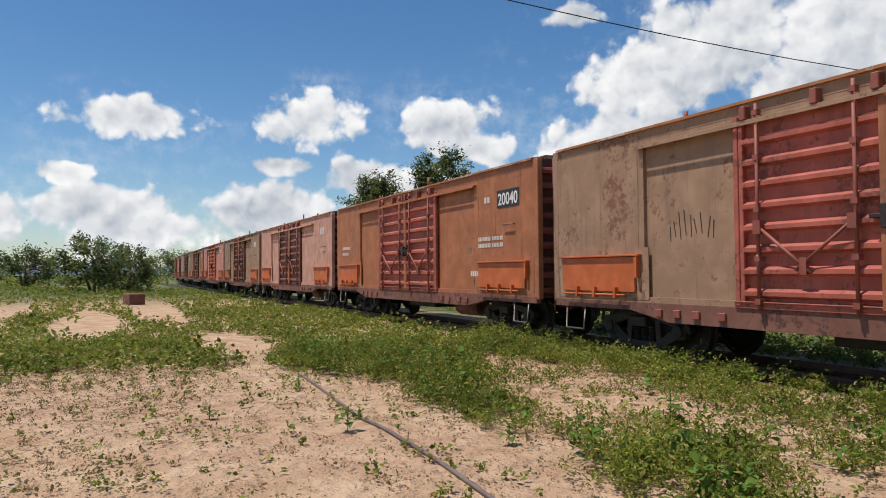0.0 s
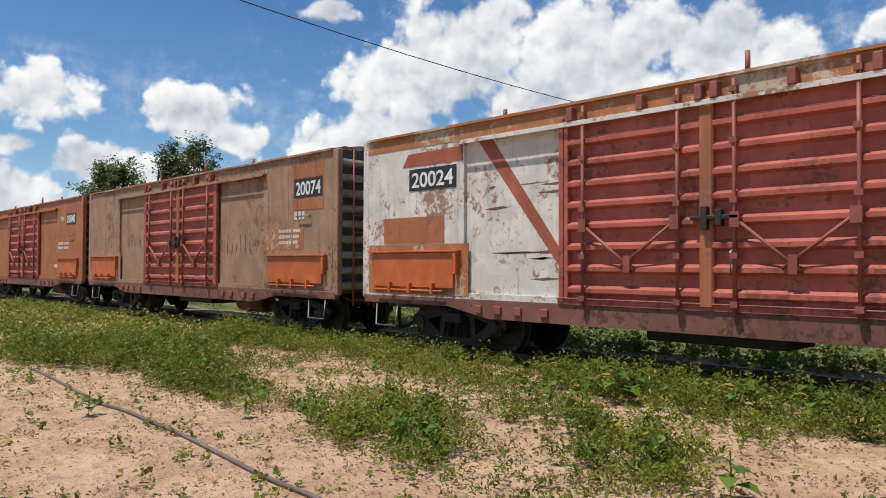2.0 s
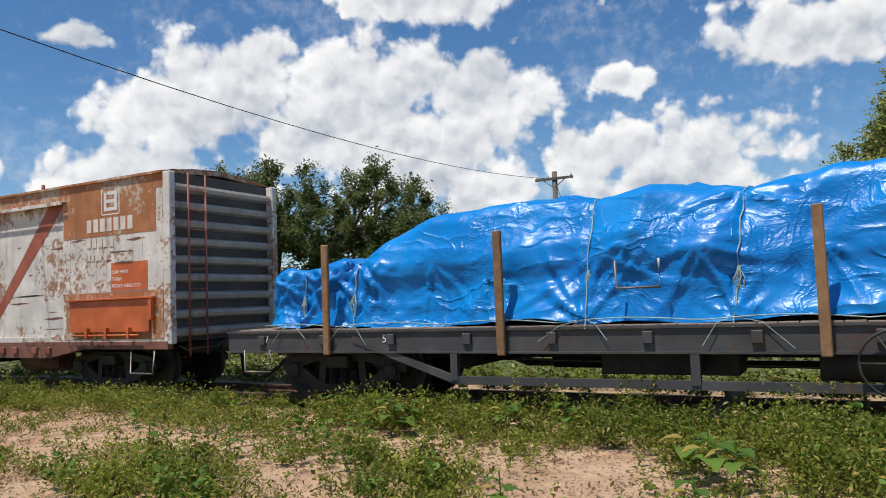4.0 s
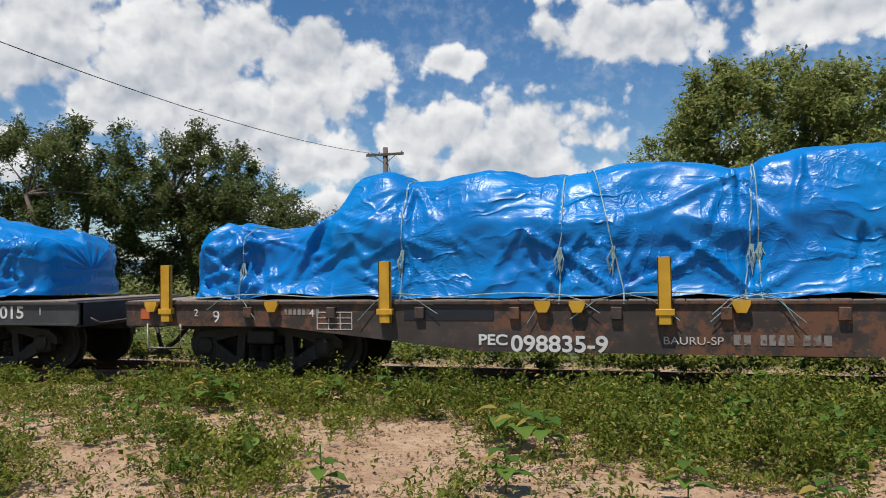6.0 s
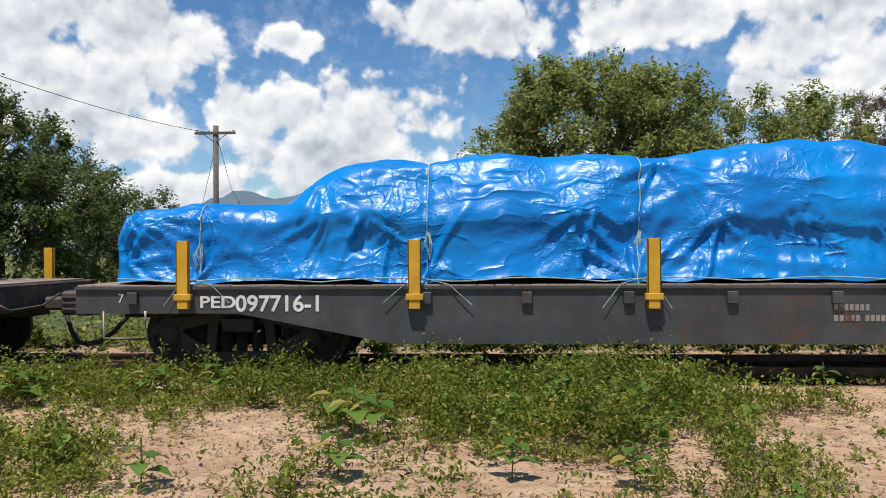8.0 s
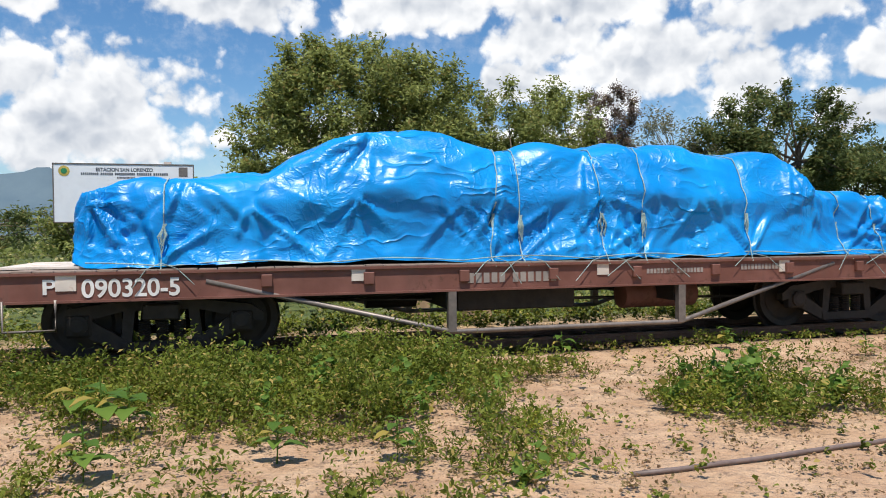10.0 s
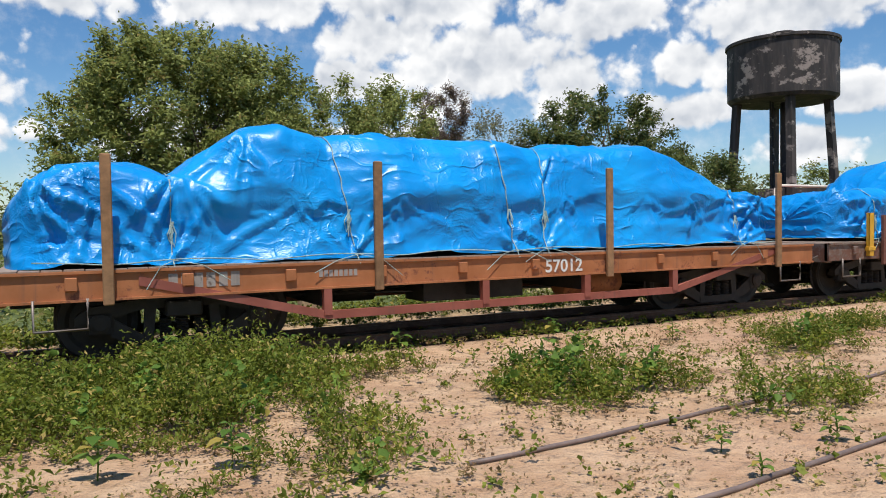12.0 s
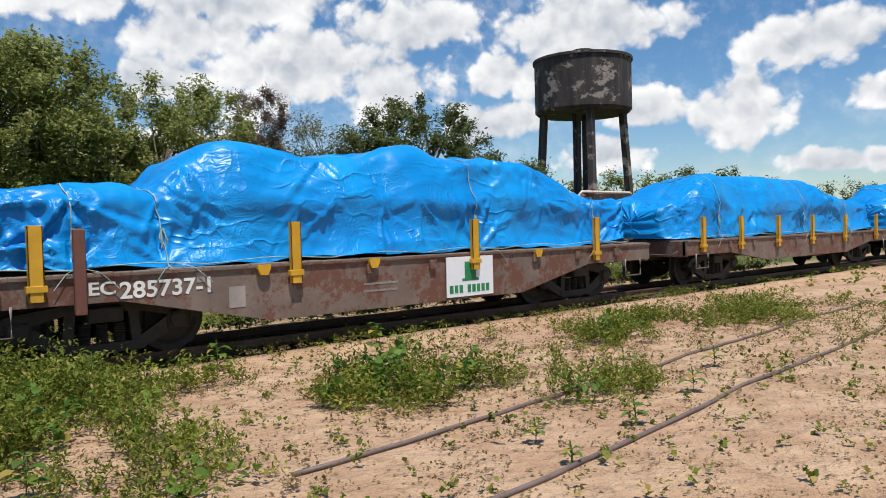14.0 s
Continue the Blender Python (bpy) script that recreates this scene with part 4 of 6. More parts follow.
    part("train_pipe", tubes(([(-half + 0.1, 0.38, deck - 0.36), (half - 0.1, 0.38, deck - 0.36)], 0.022)), M_STEEL, w)
    part("brake_cylinder", tubes(([(-2.2, 0.3, deck - 0.52), (-1.5, 0.3, deck - 0.52)], 0.14), ([(-1.5, 0.3, deck - 0.52), (-0.6, 0.3, deck - 0.55)], 0.025), sides=12), M_STEEL, w)
    for q in stakes:
        for sgn in (-1, 1) if rack_far else (-1,):
            y0, y1 = sorted((sgn * (W + 0.035), sgn * (W + 0.095)))
            if stake_mat is M_YELLOW:
                bm = boxes((q - 0.075, q + 0.075, y0, y1 - 0.045 if sgn > 0 else y0 + 0.012, deck - low, deck + stake_top), (q - 0.075, q - 0.06, y0, y1, deck - low, deck + stake_top), (q + 0.06, q + 0.075, y0, y1, deck - low, deck + stake_top), bevel=0.003)
            else:
                bm = boxes((q - 0.055, q + 0.055, y0, y1 + 0.0, deck - low, deck + stake_top), bevel=0.012)
            st = part("stake", bm, stake_mat, w)
            if stake_mat is M_YELLOW:
                part("stake_strap", boxes((q - 0.10, q + 0.10, y0 - 0.012, y1 + 0.004, deck - 0.17, deck - 0.10), bevel=0.004), M_YELLOW, st)
    sets = bogie(w, -bog) + bogie(w, bog)
    WHEELS.extend(sets if s < 100 else [])
    MOVERS.append((w, s))
    return w


F_ = -1.25
flat_a = flat_wagon(23.25, 6.95, M_GREYCAR, "dark grey flat wagon with timber stakes", 0.33, ((-4.6, -3.0, 3.0, 4.6), (-3.0, 0.0, 3.0), M_GREYCAR, 0.05, 0.36), (-5.0, -2.3, 1.3, 4.9), M_WOOD, 1.2, 0.36, rack_far=False, skip=((5.2, 6.5), (3.4, 3.8)))
part("number", lettering("52015", 0.24, 5.32, F_ - 0.006, 0.80, 0.70, 1.0, 0.004), M_LETTER, flat_a, "white stencilled number 52015")
for tx, xx in (("1", 6.3), ("3", 3.55), ("5", -4.1), ("7", -6.2)):
    part("end_mark", lettering(tx, 0.15, xx, F_ - 0.006, 0.85), M_LETTER, flat_a)
bm = bmesh.new()
tube(bm, [(1.9 + 0.33 * math.cos(a * 0.3142), F_ - 0.10, 0.62 + 0.33 * math.sin(a * 0.3142)) for a in range(21)], 0.016, 6)
for k in range(3):
    a = k * math.pi / 3
    tube(bm, [(1.9 + 0.33 * math.cos(a), F_ - 0.10, 0.62 + 0.33 * math.sin(a)), (1.9 - 0.33 * math.cos(a), F_ - 0.10, 0.62 - 0.33 * math.sin(a))], 0.013, 6)
tube(bm, [(1.9, F_ - 0.1, 0.62), (1.9, F_ + 0.2, 0.62)], 0.03, 8)
part("brake_wheel", bm, M_STEEL, flat_a, "spoked iron brake hand wheel")

flat_b = flat_wagon(37.93, 6.95, M_BLACKCAR, "dark rusty flat wagon with yellow stakes", 0.60, None, (-6.28, -3.22, 0.02, 3.27, 6.2), M_YELLOW, 0.47, taper=(0.4, 3.0))
part("number", lettering("PEC", 0.17, -2.08, F_ - 0.006, 0.52, 0.34, 1.0, 0.004), M_LETTER, flat_b)
part("number", lettering("098835-9", 0.26, -1.70, F_ - 0.006, 0.45, 1.10, 1.0, 0.005), M_LETTER, flat_b, "white stencilled number 098835-9")
part("stencil_text", lettering("BAURU-SP", 0.12, 0.0, F_ - 0.006, 0.55, 0.62), M_FADED, flat_b)
part("stencil_text", lettering("LARGO-12.00 m", 0.085, 4.80, F_ - 0.006, 0.83, 0.55), M_LETTER, flat_b)
part("stencil_text", lettering("ANCHO-2.40 m", 0.085, 4.80, F_ - 0.006, 0.74, 0.52), M_LETTER, flat_b)
bars(flat_b, M_DIM, F_ - 0.004, ((0.72, 0.55, 0.11, (0.2, 0.35, 0.3)), (5.4, 0.75, 0.12, (0.3, 0.25)), (4.80, 0.92, 0.07, (0.45,)), (-4.6, 0.86, 0.08, (0.5,))))
for tx, xx in (("8", 5.95), ("6", 4.35), ("2", -5.9), ("4", -4.25)):
    part("end_mark", lettering(tx, 0.13, xx, F_ - 0.006, 0.84), M_LETTER, flat_b)
for q in (-6.72, 6.6):
    part("paint_mark", boxes((q, q + 0.14, F_ - 0.006, F_, 0.80, 0.94)), M_HATCH, flat_b, "orange paint mark")
for q in (-6.52, -4.75, -1.32, -0.93, 0.80, 4.75, 6.45):
    bm = slab(bmesh.new(), ((q - 0.09, 1.03), (q + 0.09, 1.03), (q + 0.09, 0.985), (q + 0.05, 0.90), (q - 0.05, 0.90), (q - 0.09, 0.985)), F_ - 0.075, F_ - 0.028)
    part("lashing_bracket", bm, M_YELLOW, flat_b, "yellow cast lashing bracket")
for k in range(4):
    part("stencil_grid", boxes((-4.15 + 0.155 * k, -4.14 + 0.155 * k, F_ - 0.006, F_, 0.68, 0.90)), M_FADED, flat_b)
    part("stencil_grid", boxes((-4.15, -3.675, F_ - 0.0065, F_, 0.68 + 0.07 * k, 0.688 + 0.07 * k)), M_FADED, flat_b)
part("stencil_text", lettering("9", 0.22, -5.62, F_ - 0.006, 0.76), M_LETTER, flat_b)
part("patch_panel", boxes((-3.0, -1.9, F_ - 0.005, F_, 0.80, 0.98)), M_BLACK, flat_b)

flat_c = flat_wagon(52.7, 6.72, M_GREYCAR, "slate grey flat wagon with yellow stakes", 0.68, None, (-5.4, -2.7, 0.0, 2.7, 5.15), M_YELLOW, 0.52, skip=((-5.3, -3.7), (4.1, 5.1)))
part("number", lettering("PED", 0.19, -5.22, F_ - 0.006, 0.78, 0.42, 1.0, 0.004), M_LETTER, flat_c)
part("number", lettering("097716-1", 0.26, -4.80, F_ - 0.006, 0.74, 0.98, 1.0, 0.005), M_LETTER, flat_c, "white stencilled number 097716-1")
part("text_panel", boxes((4.20, 5.0, F_ - 0.005, F_, 0.72, 1.01)), M_BLACK, flat_c, "black data panel")
for tx, zz in (("PESO 72.000 KG", 0.92), ("LARGO-12.00 m", 0.83), ("ANCHO-2.40 m", 0.74)):
    part("stencil_text", lettering(tx, 0.085, 4.24, F_ - 0.008, zz, 0.62), M_LETTER, flat_c)
for tx, xx in (("1", 6.05), ("3", 3.55), ("7", -6.2)):
    part("end_mark", lettering(tx, 0.15, xx, F_ - 0.006, 0.84), M_LETTER, flat_c)
bars(flat_c, M_DIM, F_ - 0.004, ((5.4, 0.76, 0.02, (0.5,)), (5.4, 0.84, 0.02, (0.5,)), (5.4, 0.92, 0.02, (0.5,)), (2.0, 0.62, 0.07, (0.3, 0.4)), (2.0, 0.74, 0.07, (0.4,))))

flat_d = flat_wagon(66.9, 6.55, M_BROWNCAR, "red-brown flat wagon with truss rods", 0.33, ((-4.2, -1.4, 1.7, 4.1), (-1.4, 1.7), M_ROD, 0.032, 0.22), (), M_YELLOW, skip=((-5.95, -4.35),))
part("number", lettering("P", 0.22, -5.82, F_ - 0.006, 0.80, 0.13, 1.0, 0.004), M_LETTER, flat_d)
part("number", lettering("090320-5", 0.27, -5.45, F_ - 0.006, 0.76, 0.98, 1.0, 0.005), M_LETTER, flat_d, "white stencilled number 090320-5")
for xa, xb, za in ((-5.70, -5.50, 0.83), (-2.6, -2.44, 0.86), (0.5, 0.66, 0.86), (3.2, 3.36, 0.84), (5.75, 5.95, 0.82)):
    part("repair_plate", boxes((xa, xb, F_ - 0.012, F_, za, 1.0)), M_FADED, flat_d, "whitish riveted plate")
bars(flat_d, M_DIM, F_ - 0.004, ((-1.2, 0.80, 0.12, (0.5, 0.6)), (1.2, 0.86, 0.06, (0.4, 0.4)), (2.6, 0.88, 0.07, (0.7,))))
part("board", boxes((-6.35, -5.2, -0.9, 0.7, 1.05, 1.075)), M_FADED, flat_d, "pale loose deck board")

flat_e = flat_wagon(80.5, 6.15, M_RUSTCAR, "bright rust flat wagon with tall timber stakes", 0.33, ((-4.8, -2.7, 2.9, 5.2), (-2.7, -0.5, 1.2, 2.9), M_TRUSS, 0.05, 0.39), (-5.1, -2.05, 1.58, 5.2), M_WOOD, 1.20, 0.38, rack_far=True, skip=((0.6, 1.5),))
part("number", lettering("57012", 0.25, 0.48, F_ - 0.006, 0.77, 0.64, 1.0, 0.004), M_LETTER, flat_e, "white stencilled number 57012")
bars(flat_e, M_DIM, F_ - 0.004, ((-4.5, 0.80, 0.16, (0.8,)), (-2.8, 0.85, 0.08, (0.5,))))

flat_f = flat_wagon(93.2, 6.1, M_DUSTCAR, "dusty grey and rust flat wagon with yellow stakes", 0.72, None, (-5.02, -2.0, 1.2, 4.3), M_YELLOW, 0.52, skip=((-4.6, -3.0), (0.6, 1.7)))
part("stake", boxes((-4.66, -4.54, F_ - 0.1, F_ - 0.035, 0.60, 1.52), bevel=0.01), M_BROWNCAR, flat_f, "rust-brown steel stake")
part("number", lettering("EC", 0.20, -4.50, F_ - 0.006, 0.80, 0.28, 1.0, 0.004), M_LETTER, flat_f)
part("number", lettering("285737-1", 0.26, -4.18, F_ - 0.006, 0.74, 1.05, 1.0, 0.005), M_LETTER, flat_f, "white stencilled number 285737-1")
part("sign_plate", boxes((0.62, 1.62, F_ - 0.030, F_ - 0.018, 0.36, 0.98)), M_SIGN, flat_f, "white trade placard with a green emblem")
part("sign_emblem", boxes((1.0, 1.24, F_ - 0.034, F_ - 0.030, 0.64, 0.90), (0.94, 1.30, F_ - 0.033, F_ - 0.030, 0.60, 0.64)), M_GREEN, flat_f, "green emblem")
for q in (-2.45, -0.75, 2.7):
    bm = slab(bmesh.new(), ((q - 0.09, 1.03), (q + 0.09, 1.03), (q + 0.09, 0.985), (q + 0.05, 0.90), (q - 0.05, 0.90), (q - 0.09, 0.985)), F_ - 0.075, F_ - 0.028)
    part("lashing_bracket", bm, M_YELLOW, flat_f, "yellow cast lashing bracket")
bars(flat_f, M_GREEN, F_ - 0.0325, ((0.68, 0.42, 0.12, (0.3, 0.5)),), "placard_bar")
bars(flat_f, M_DIM, F_ - 0.004, ((-2.9, 0.52, 0.26, (0.3,)), (-0.9, 0.66, 0.03, (0.6,)), (-0.9, 0.56, 0.03, (0.6,)), (-3.3, 0.86, 0.12, (0.14,))))
for q in (106.9, 120.4):
    flat_wagon(q, 6.2, M_DUSTCAR, "dusty brown flat wagon with yellow stakes", 0.58, None, (-5.6, -3.9, -2.0, 0.0, 2.2, 4.6), M_YELLOW, 0.5)


# ---------------------------------------------------------------- tarpaulin-covered vehicles
def soft_run(h, n):
    """Running mean with a bell-shaped window along the last axis."""
    k = np.hanning(n + 2)[1:-1]
    k /= k.sum()
    return np.convolve(np.pad(h, n // 2, mode="edge"), k, mode="valid")[: len(h)]


def lattice(rng, u, v):
    """Smooth random field, about -1 to 1, one cell to a unit."""
    g = rng.uniform(-1, 1, (64, 64))
    i, j = np.floor(u).astype(int), np.floor(v).astype(int)
    fu, fv = u - i, v - j
    fu, fv = fu * fu * (3 - 2 * fu), fv * fv * (3 - 2 * fv)
    a, b, c, d = g[i % 64, j % 64], g[(i + 1) % 64, j % 64], g[i % 64, (j + 1) % 64], g[(i + 1) % 64, (j + 1) % 64]
    return (a + (b - a) * fu) * (1 - fv) + (c + (d - c) * fu) * fv


def facets(rng, u, v):
    """Like lattice, but flat triangles that meet in sharp creases."""
    g = rng.uniform(-1, 1, (64, 64))
    i, j = np.floor(u).astype(int), np.floor(v).astype(int)
    fu, fv = u - i, v - j
    a, b, c, d = g[i % 64, j % 64], g[(i + 1) % 64, j % 64], g[i % 64, (j + 1) % 64], g[(i + 1) % 64, (j + 1) % 64]
    return np.where(fu > fv, a + (b - a) * fu + (d - b) * fv, a + (c - a) * fv + (d - c) * fu)


def tarpaulin(s, outline, ropes, seed, label, deck=1.055, nx=400, nv=100, cloth=M_TARP):
    """Blue sheeting lashed over vehicles. outline: (place along the wagon, height over the deck) of the ridge;
    the sheet drops from the roofs to a waist, then nearly upright to its hem, and is creased from its lashings."""
    rng = np.random.RandomState(seed)
    ox, oz = np.array([p[0] for p in outline]), np.array([p[1] for p in outline])
    xs = np.linspace(ox[0], ox[-1], nx)
    hh = soft_run(soft_run(np.interp(xs, ox, oz), 9), 7)
    inset = np.minimum(1, np.minimum(xs - xs[0], xs[-1] - xs) / 0.55)
    plan = 1 - 0.30 * (1 - inset) ** 2.4
    dip = np.clip(soft_run(hh, 61) - hh, 0, 0.3)
    ww = plan * (1.0 + 0.035 * np.sin(xs * 1.3 + seed) + 0.02 * np.sin(xs * 3.7 + 2 * seed) - 0.35 * dip)
    cab = np.clip((hh - 1.04) / 0.30, 0, 1)
    cab = cab * cab * (3 - 2 * cab)
    mix = lambda p, q: p + (q - p) * cab
    waist = np.minimum(hh * 0.80, 0.80 + 0.06 * np.sin(xs * 2.1 + seed) + 0.03 * np.sin(xs * 5.3))
    # knots of the half section from hem to ridge: distance from the middle, height
    ky = [1.15 * ww, 1.06 * ww, 1.02 * ww, mix(1.01, 1.08) * ww, mix(0.86, 0.76) * ww, mix(0.70, 0.58) * ww, 0 * ww]
    kz = [0 * hh, 0.18 * hh, 0.36 * hh, waist, mix(hh * 0.955, hh - 0.09), mix(hh * 0.985, hh - 0.015), hh]
    ky, kz = np.array(ky), np.array(kz)
    run = np.concatenate([np.zeros((1, nx)), np.cumsum(np.sqrt(np.diff(ky, axis=0) ** 2 + np.diff(kz, axis=0) ** 2), axis=0)])
    hv = 1 - np.abs(np.linspace(-1, 1, nv))
    Y, Z, L = np.zeros((nv, nx)), np.zeros((nv, nx)), np.zeros((nv, nx))
    side = np.where(np.arange(nv) < nv / 2, -1.0, 1.0)
    for i in range(nx):
        d = hv * run[-1, i]
        Y[:, i], Z[:, i] = np.interp(d, run[:, i], ky[:, i]) * side, np.interp(d, run[:, i], kz[:, i])
        L[:, i] = d
    kern = np.hanning(9)[1:-1] / np.hanning(9).sum()
    for arr in (Y, Z):
        pad = np.pad(arr, ((3, 3), (0, 0)), mode="edge")
        arr[3:-3] = sum(kern[q] * pad[q : q + nv] for q in range(7))[3:-3]
    X = np.repeat(xs[None, :], nv, 0)
    # how far the sheet stands off what it covers
    D = np.zeros_like(X)
    far = side[:, None] > 0
    Ls = L + np.where(far, 31.0, 0.0)
    D += 0.05 * lattice(rng, X * 0.9 + 9, Ls * 1.3)
    for k, amp in ((1.0, 0.085), (1.8, 0.050), (3.2, 0.024)):
        a = rng.uniform(0.3, 1.2)
        wx, wl = X + 0.25 * lattice(rng, X * 1.2, Ls * 1.2), Ls + 0.25 * lattice(rng, X * 1.2 + 20, Ls * 1.2)
        D += amp * facets(rng, (math.cos(a) * wx + math.sin(a) * wl) * k * 0.8 + 40, (-math.sin(a) * wx + math.cos(a) * wl) * k + 40)
    # sagging folds that run along and slant over the flanks
    for _ in range(9):
        tilt = rng.uniform(-0.55, 0.55)
        k = rng.uniform(3.0, 7.5)
        u = L * math.cos(tilt) + X * math.sin(tilt)
        u = u * k + 0.9 * lattice(rng, X * 0.7, Ls * 0.7) + rng.uniform(0, 6)
        gate = np.clip(lattice(rng, X * 0.55 + 3, Ls * 0.8) * 2.6 - 0.5, 0, 1)
        D += gate * (1 - np.abs(np.sin(u))) ** 2.2 * 0.15 / k
    # creases drawn tight from lashings, roof corners and vehicle ends
    roof = run[4]
    anchors = [(xr - lean * 0.45, 0.03, 0.5 * math.pi, 1.15, 9) for xr, lean in ropes]
    bends = np.abs(np.gradient(np.gradient(hh)))
    for _ in range(11):
        i = rng.choice(nx, p=bends / bends.sum())
        anchors.append((xs[i], roof[i], -0.5 * math.pi, 1.25, 6))
    for _ in range(16):
        i = rng.randint(12, nx - 12)
        anchors.append((xs[i], run[3, i] * rng.uniform(0.85, 1.1), -0.5 * math.pi, 1.3, 4))
    for i in (6, nx - 7):
        anchors.append((xs[i], roof[i] * 0.8, 0.0 if i < nx / 2 else math.pi, 1.2, 9))
        anchors.append((xs[i], 0.25, 0.0 if i < nx / 2 else math.pi, 1.0, 6))
    for half in (-1, 1):
        rows = np.where(side == half)[0]
        for ax, al, mid, fan, count in anchors:
            for _ in range(count):
                a = mid + rng.uniform(-fan, fan)
                reach = rng.uniform(0.35, 1.5)
                c, q = math.cos(a), math.sin(a)
                lo, hi = np.searchsorted(xs, (ax - reach - 0.3, ax + reach + 0.3))
                if hi - lo < 3:
                    continue
                sub = np.ix_(rows, range(lo, hi))
                dx, dl = X[sub] - ax, L[sub] - al
                along = dx * c + dl * q
                off = -dx * q + dl * c + 0.05 * np.sin(along * rng.uniform(2, 6) + rng.uniform(0, 6)) * np.clip(along, 0, 1)
                wid = 0.020 + 0.045 * np.clip(along / reach, 0, 1)
                fade = np.clip(along / 0.10, 0, 1) * np.clip((reach - along) / (0.6 * reach), 0, 1)
                D[sub] += rng.uniform(0.010, 0.042) * fade * (np.exp(-(off / wid) ** 2) - 0.55 * np.exp(-((off - 2.0 * wid) / wid) ** 2))
    # the lashings bite in
    for xr, lean in ropes:
        for half in (-1, 1):
            rows = np.where(side == half)[0]
            Lf = L[rows] if half < 0 else 3.6 - L[rows]
            dx = X[rows] - (xr + lean * (Lf - 1.8) * 0.3)
            D[rows] -= 0.022 * np.exp(-(dx / 0.05) ** 2) + 0.018 * np.exp(-(dx / 0.25) ** 2)
    gy, gz = np.gradient(Y, axis=0), np.gradient(Z, axis=0)
    ln = np.sqrt(gy ** 2 + gz ** 2) + 1e-6
    Y, Z = Y - D * gz / ln, Z + D * gy / ln
    # an uneven hem, caught down at the lashings
    caught = np.min([np.abs(xs - (xr - lean * 0.5)) for xr, lean in ropes], axis=0)
    lift = np.clip(0.05 * lattice(rng, xs * 0.8 + 4, xs * 0) + 0.03 * lattice(rng, xs * 2.6, xs * 0 + 2) + 0.02, -0.01, 0.12) * np.clip(caught / 0.4, 0, 1)
    Z = np.maximum(Z, -0.005) + np.exp(-np.maximum(L, 0) / 0.14) * lift
    # the ends close inwards with gathers
    caps_l, caps_r = [], []
    for f in (0.10, 0.25, 0.45, 0.7, 1.0):
        for store, i, sgn in ((caps_l, 0, -1), (caps_r, nx - 1, 1)):
            pleat = 0.016 * np.sin(L[:, i] * 26 + seed) * f * (1 - f) * 4
            zt = np.minimum(Z[:, i], 0.55 * hh[i])
            store.append((X[:, i] + sgn * (0.10 * math.sin(f * 1.6) + pleat), Y[:, i] * (1 - f), Z[:, i] * (1 - f) + zt * f))
    cols = caps_l[::-1] + [(X[:, i], Y[:, i], Z[:, i]) for i in range(nx)] + caps_r
    n = len(cols)
    grid = np.array(cols).transpose(2, 0, 1).copy()
    grid[:, :, 2] += deck
    verts = grid.reshape(-1, 3)
    idx = np.arange(n * nv).reshape(nv, n)
    faces = np.stack([idx[:-1, :-1].ravel(), idx[:-1, 1:].ravel(), idx[1:, 1:].ravel(), idx[1:, :-1].ravel()], 1)
    hold = tagged(new("tarpaulin_load", None), label, "covered load", "blue tarpaulin loads")
    ob = cloud_mesh("sheet", verts, faces, cloth)
    ob.data.polygons.foreach_set("use_smooth", np.ones(len(faces), dtype=bool))
    ob.parent = hold
    pad = len(caps_l)
    for xr, lean in ropes:
        pts = []
        for j in range(1, nv - 1, 3):
            l = hv[j] * 1.8 if side[j] < 0 else 3.6 - hv[j] * 1.8
            i = int(np.clip(np.searchsorted(xs, xr + lean * (l - 1.8) * 0.3), 0, nx - 1))
            p = Vector(grid[j, i + pad])
            pts.append(p + Vector((0, p.y, (p.z - deck) * 0.8)).normalized() * 0.016)
        pts = [Vector((pts[0].x, -1.28, deck - 0.06))] + pts
        bm = tubes((pts, 0.008), sides=5)
        for k in (-1, 1):
            q = pts[0].x + k * rng.uniform(0.25, 0.6)
            tube(bm, [(pts[0].x, -1.20, deck + 0.05), ((pts[0].x + q) / 2, -1.285, deck - 0.01), (q, -1.30, deck - rng.uniform(0.12, 0.3))], 0.0045, 5)
        j = int(nv * 0.13)
        i = int(np.clip(np.searchsorted(xs, xr - lean * 0.4), 0, nx - 1))
        knot = Vector(grid[j, i + pad]) + Vector((0, -0.03, 0))
        for k in range(4):
            sx = rng.uniform(-0.07, 0.07)
            tube(bm, [knot + Vector((0.01 * k, 0, 0)), knot + Vector((sx, -0.02, -0.14)), knot + Vector((sx * 0.6, -0.015, -rng.uniform(0.22, 0.34))), knot + Vector((-sx * 0.5, -0.02, -0.12)), knot], 0.007, 5)
        part("lashing", bm, M_ROPE, hold, "grey-green knotted lashing rope")
    cord = [(x, -1.19 - 0.05 * abs(math.sin(x * 2.7 + seed)), deck + 0.015 + 0.05 * abs(math.sin(x * 1.9 + seed))) for x in np.arange(ox[0] + 0.2, ox[-1] - 0.2, 0.22)]
    part("hem_cord", tubes((cord, 0.007), sides=5), M_ROPE, hold)
    MOVERS.append((hold, s))
    return hold


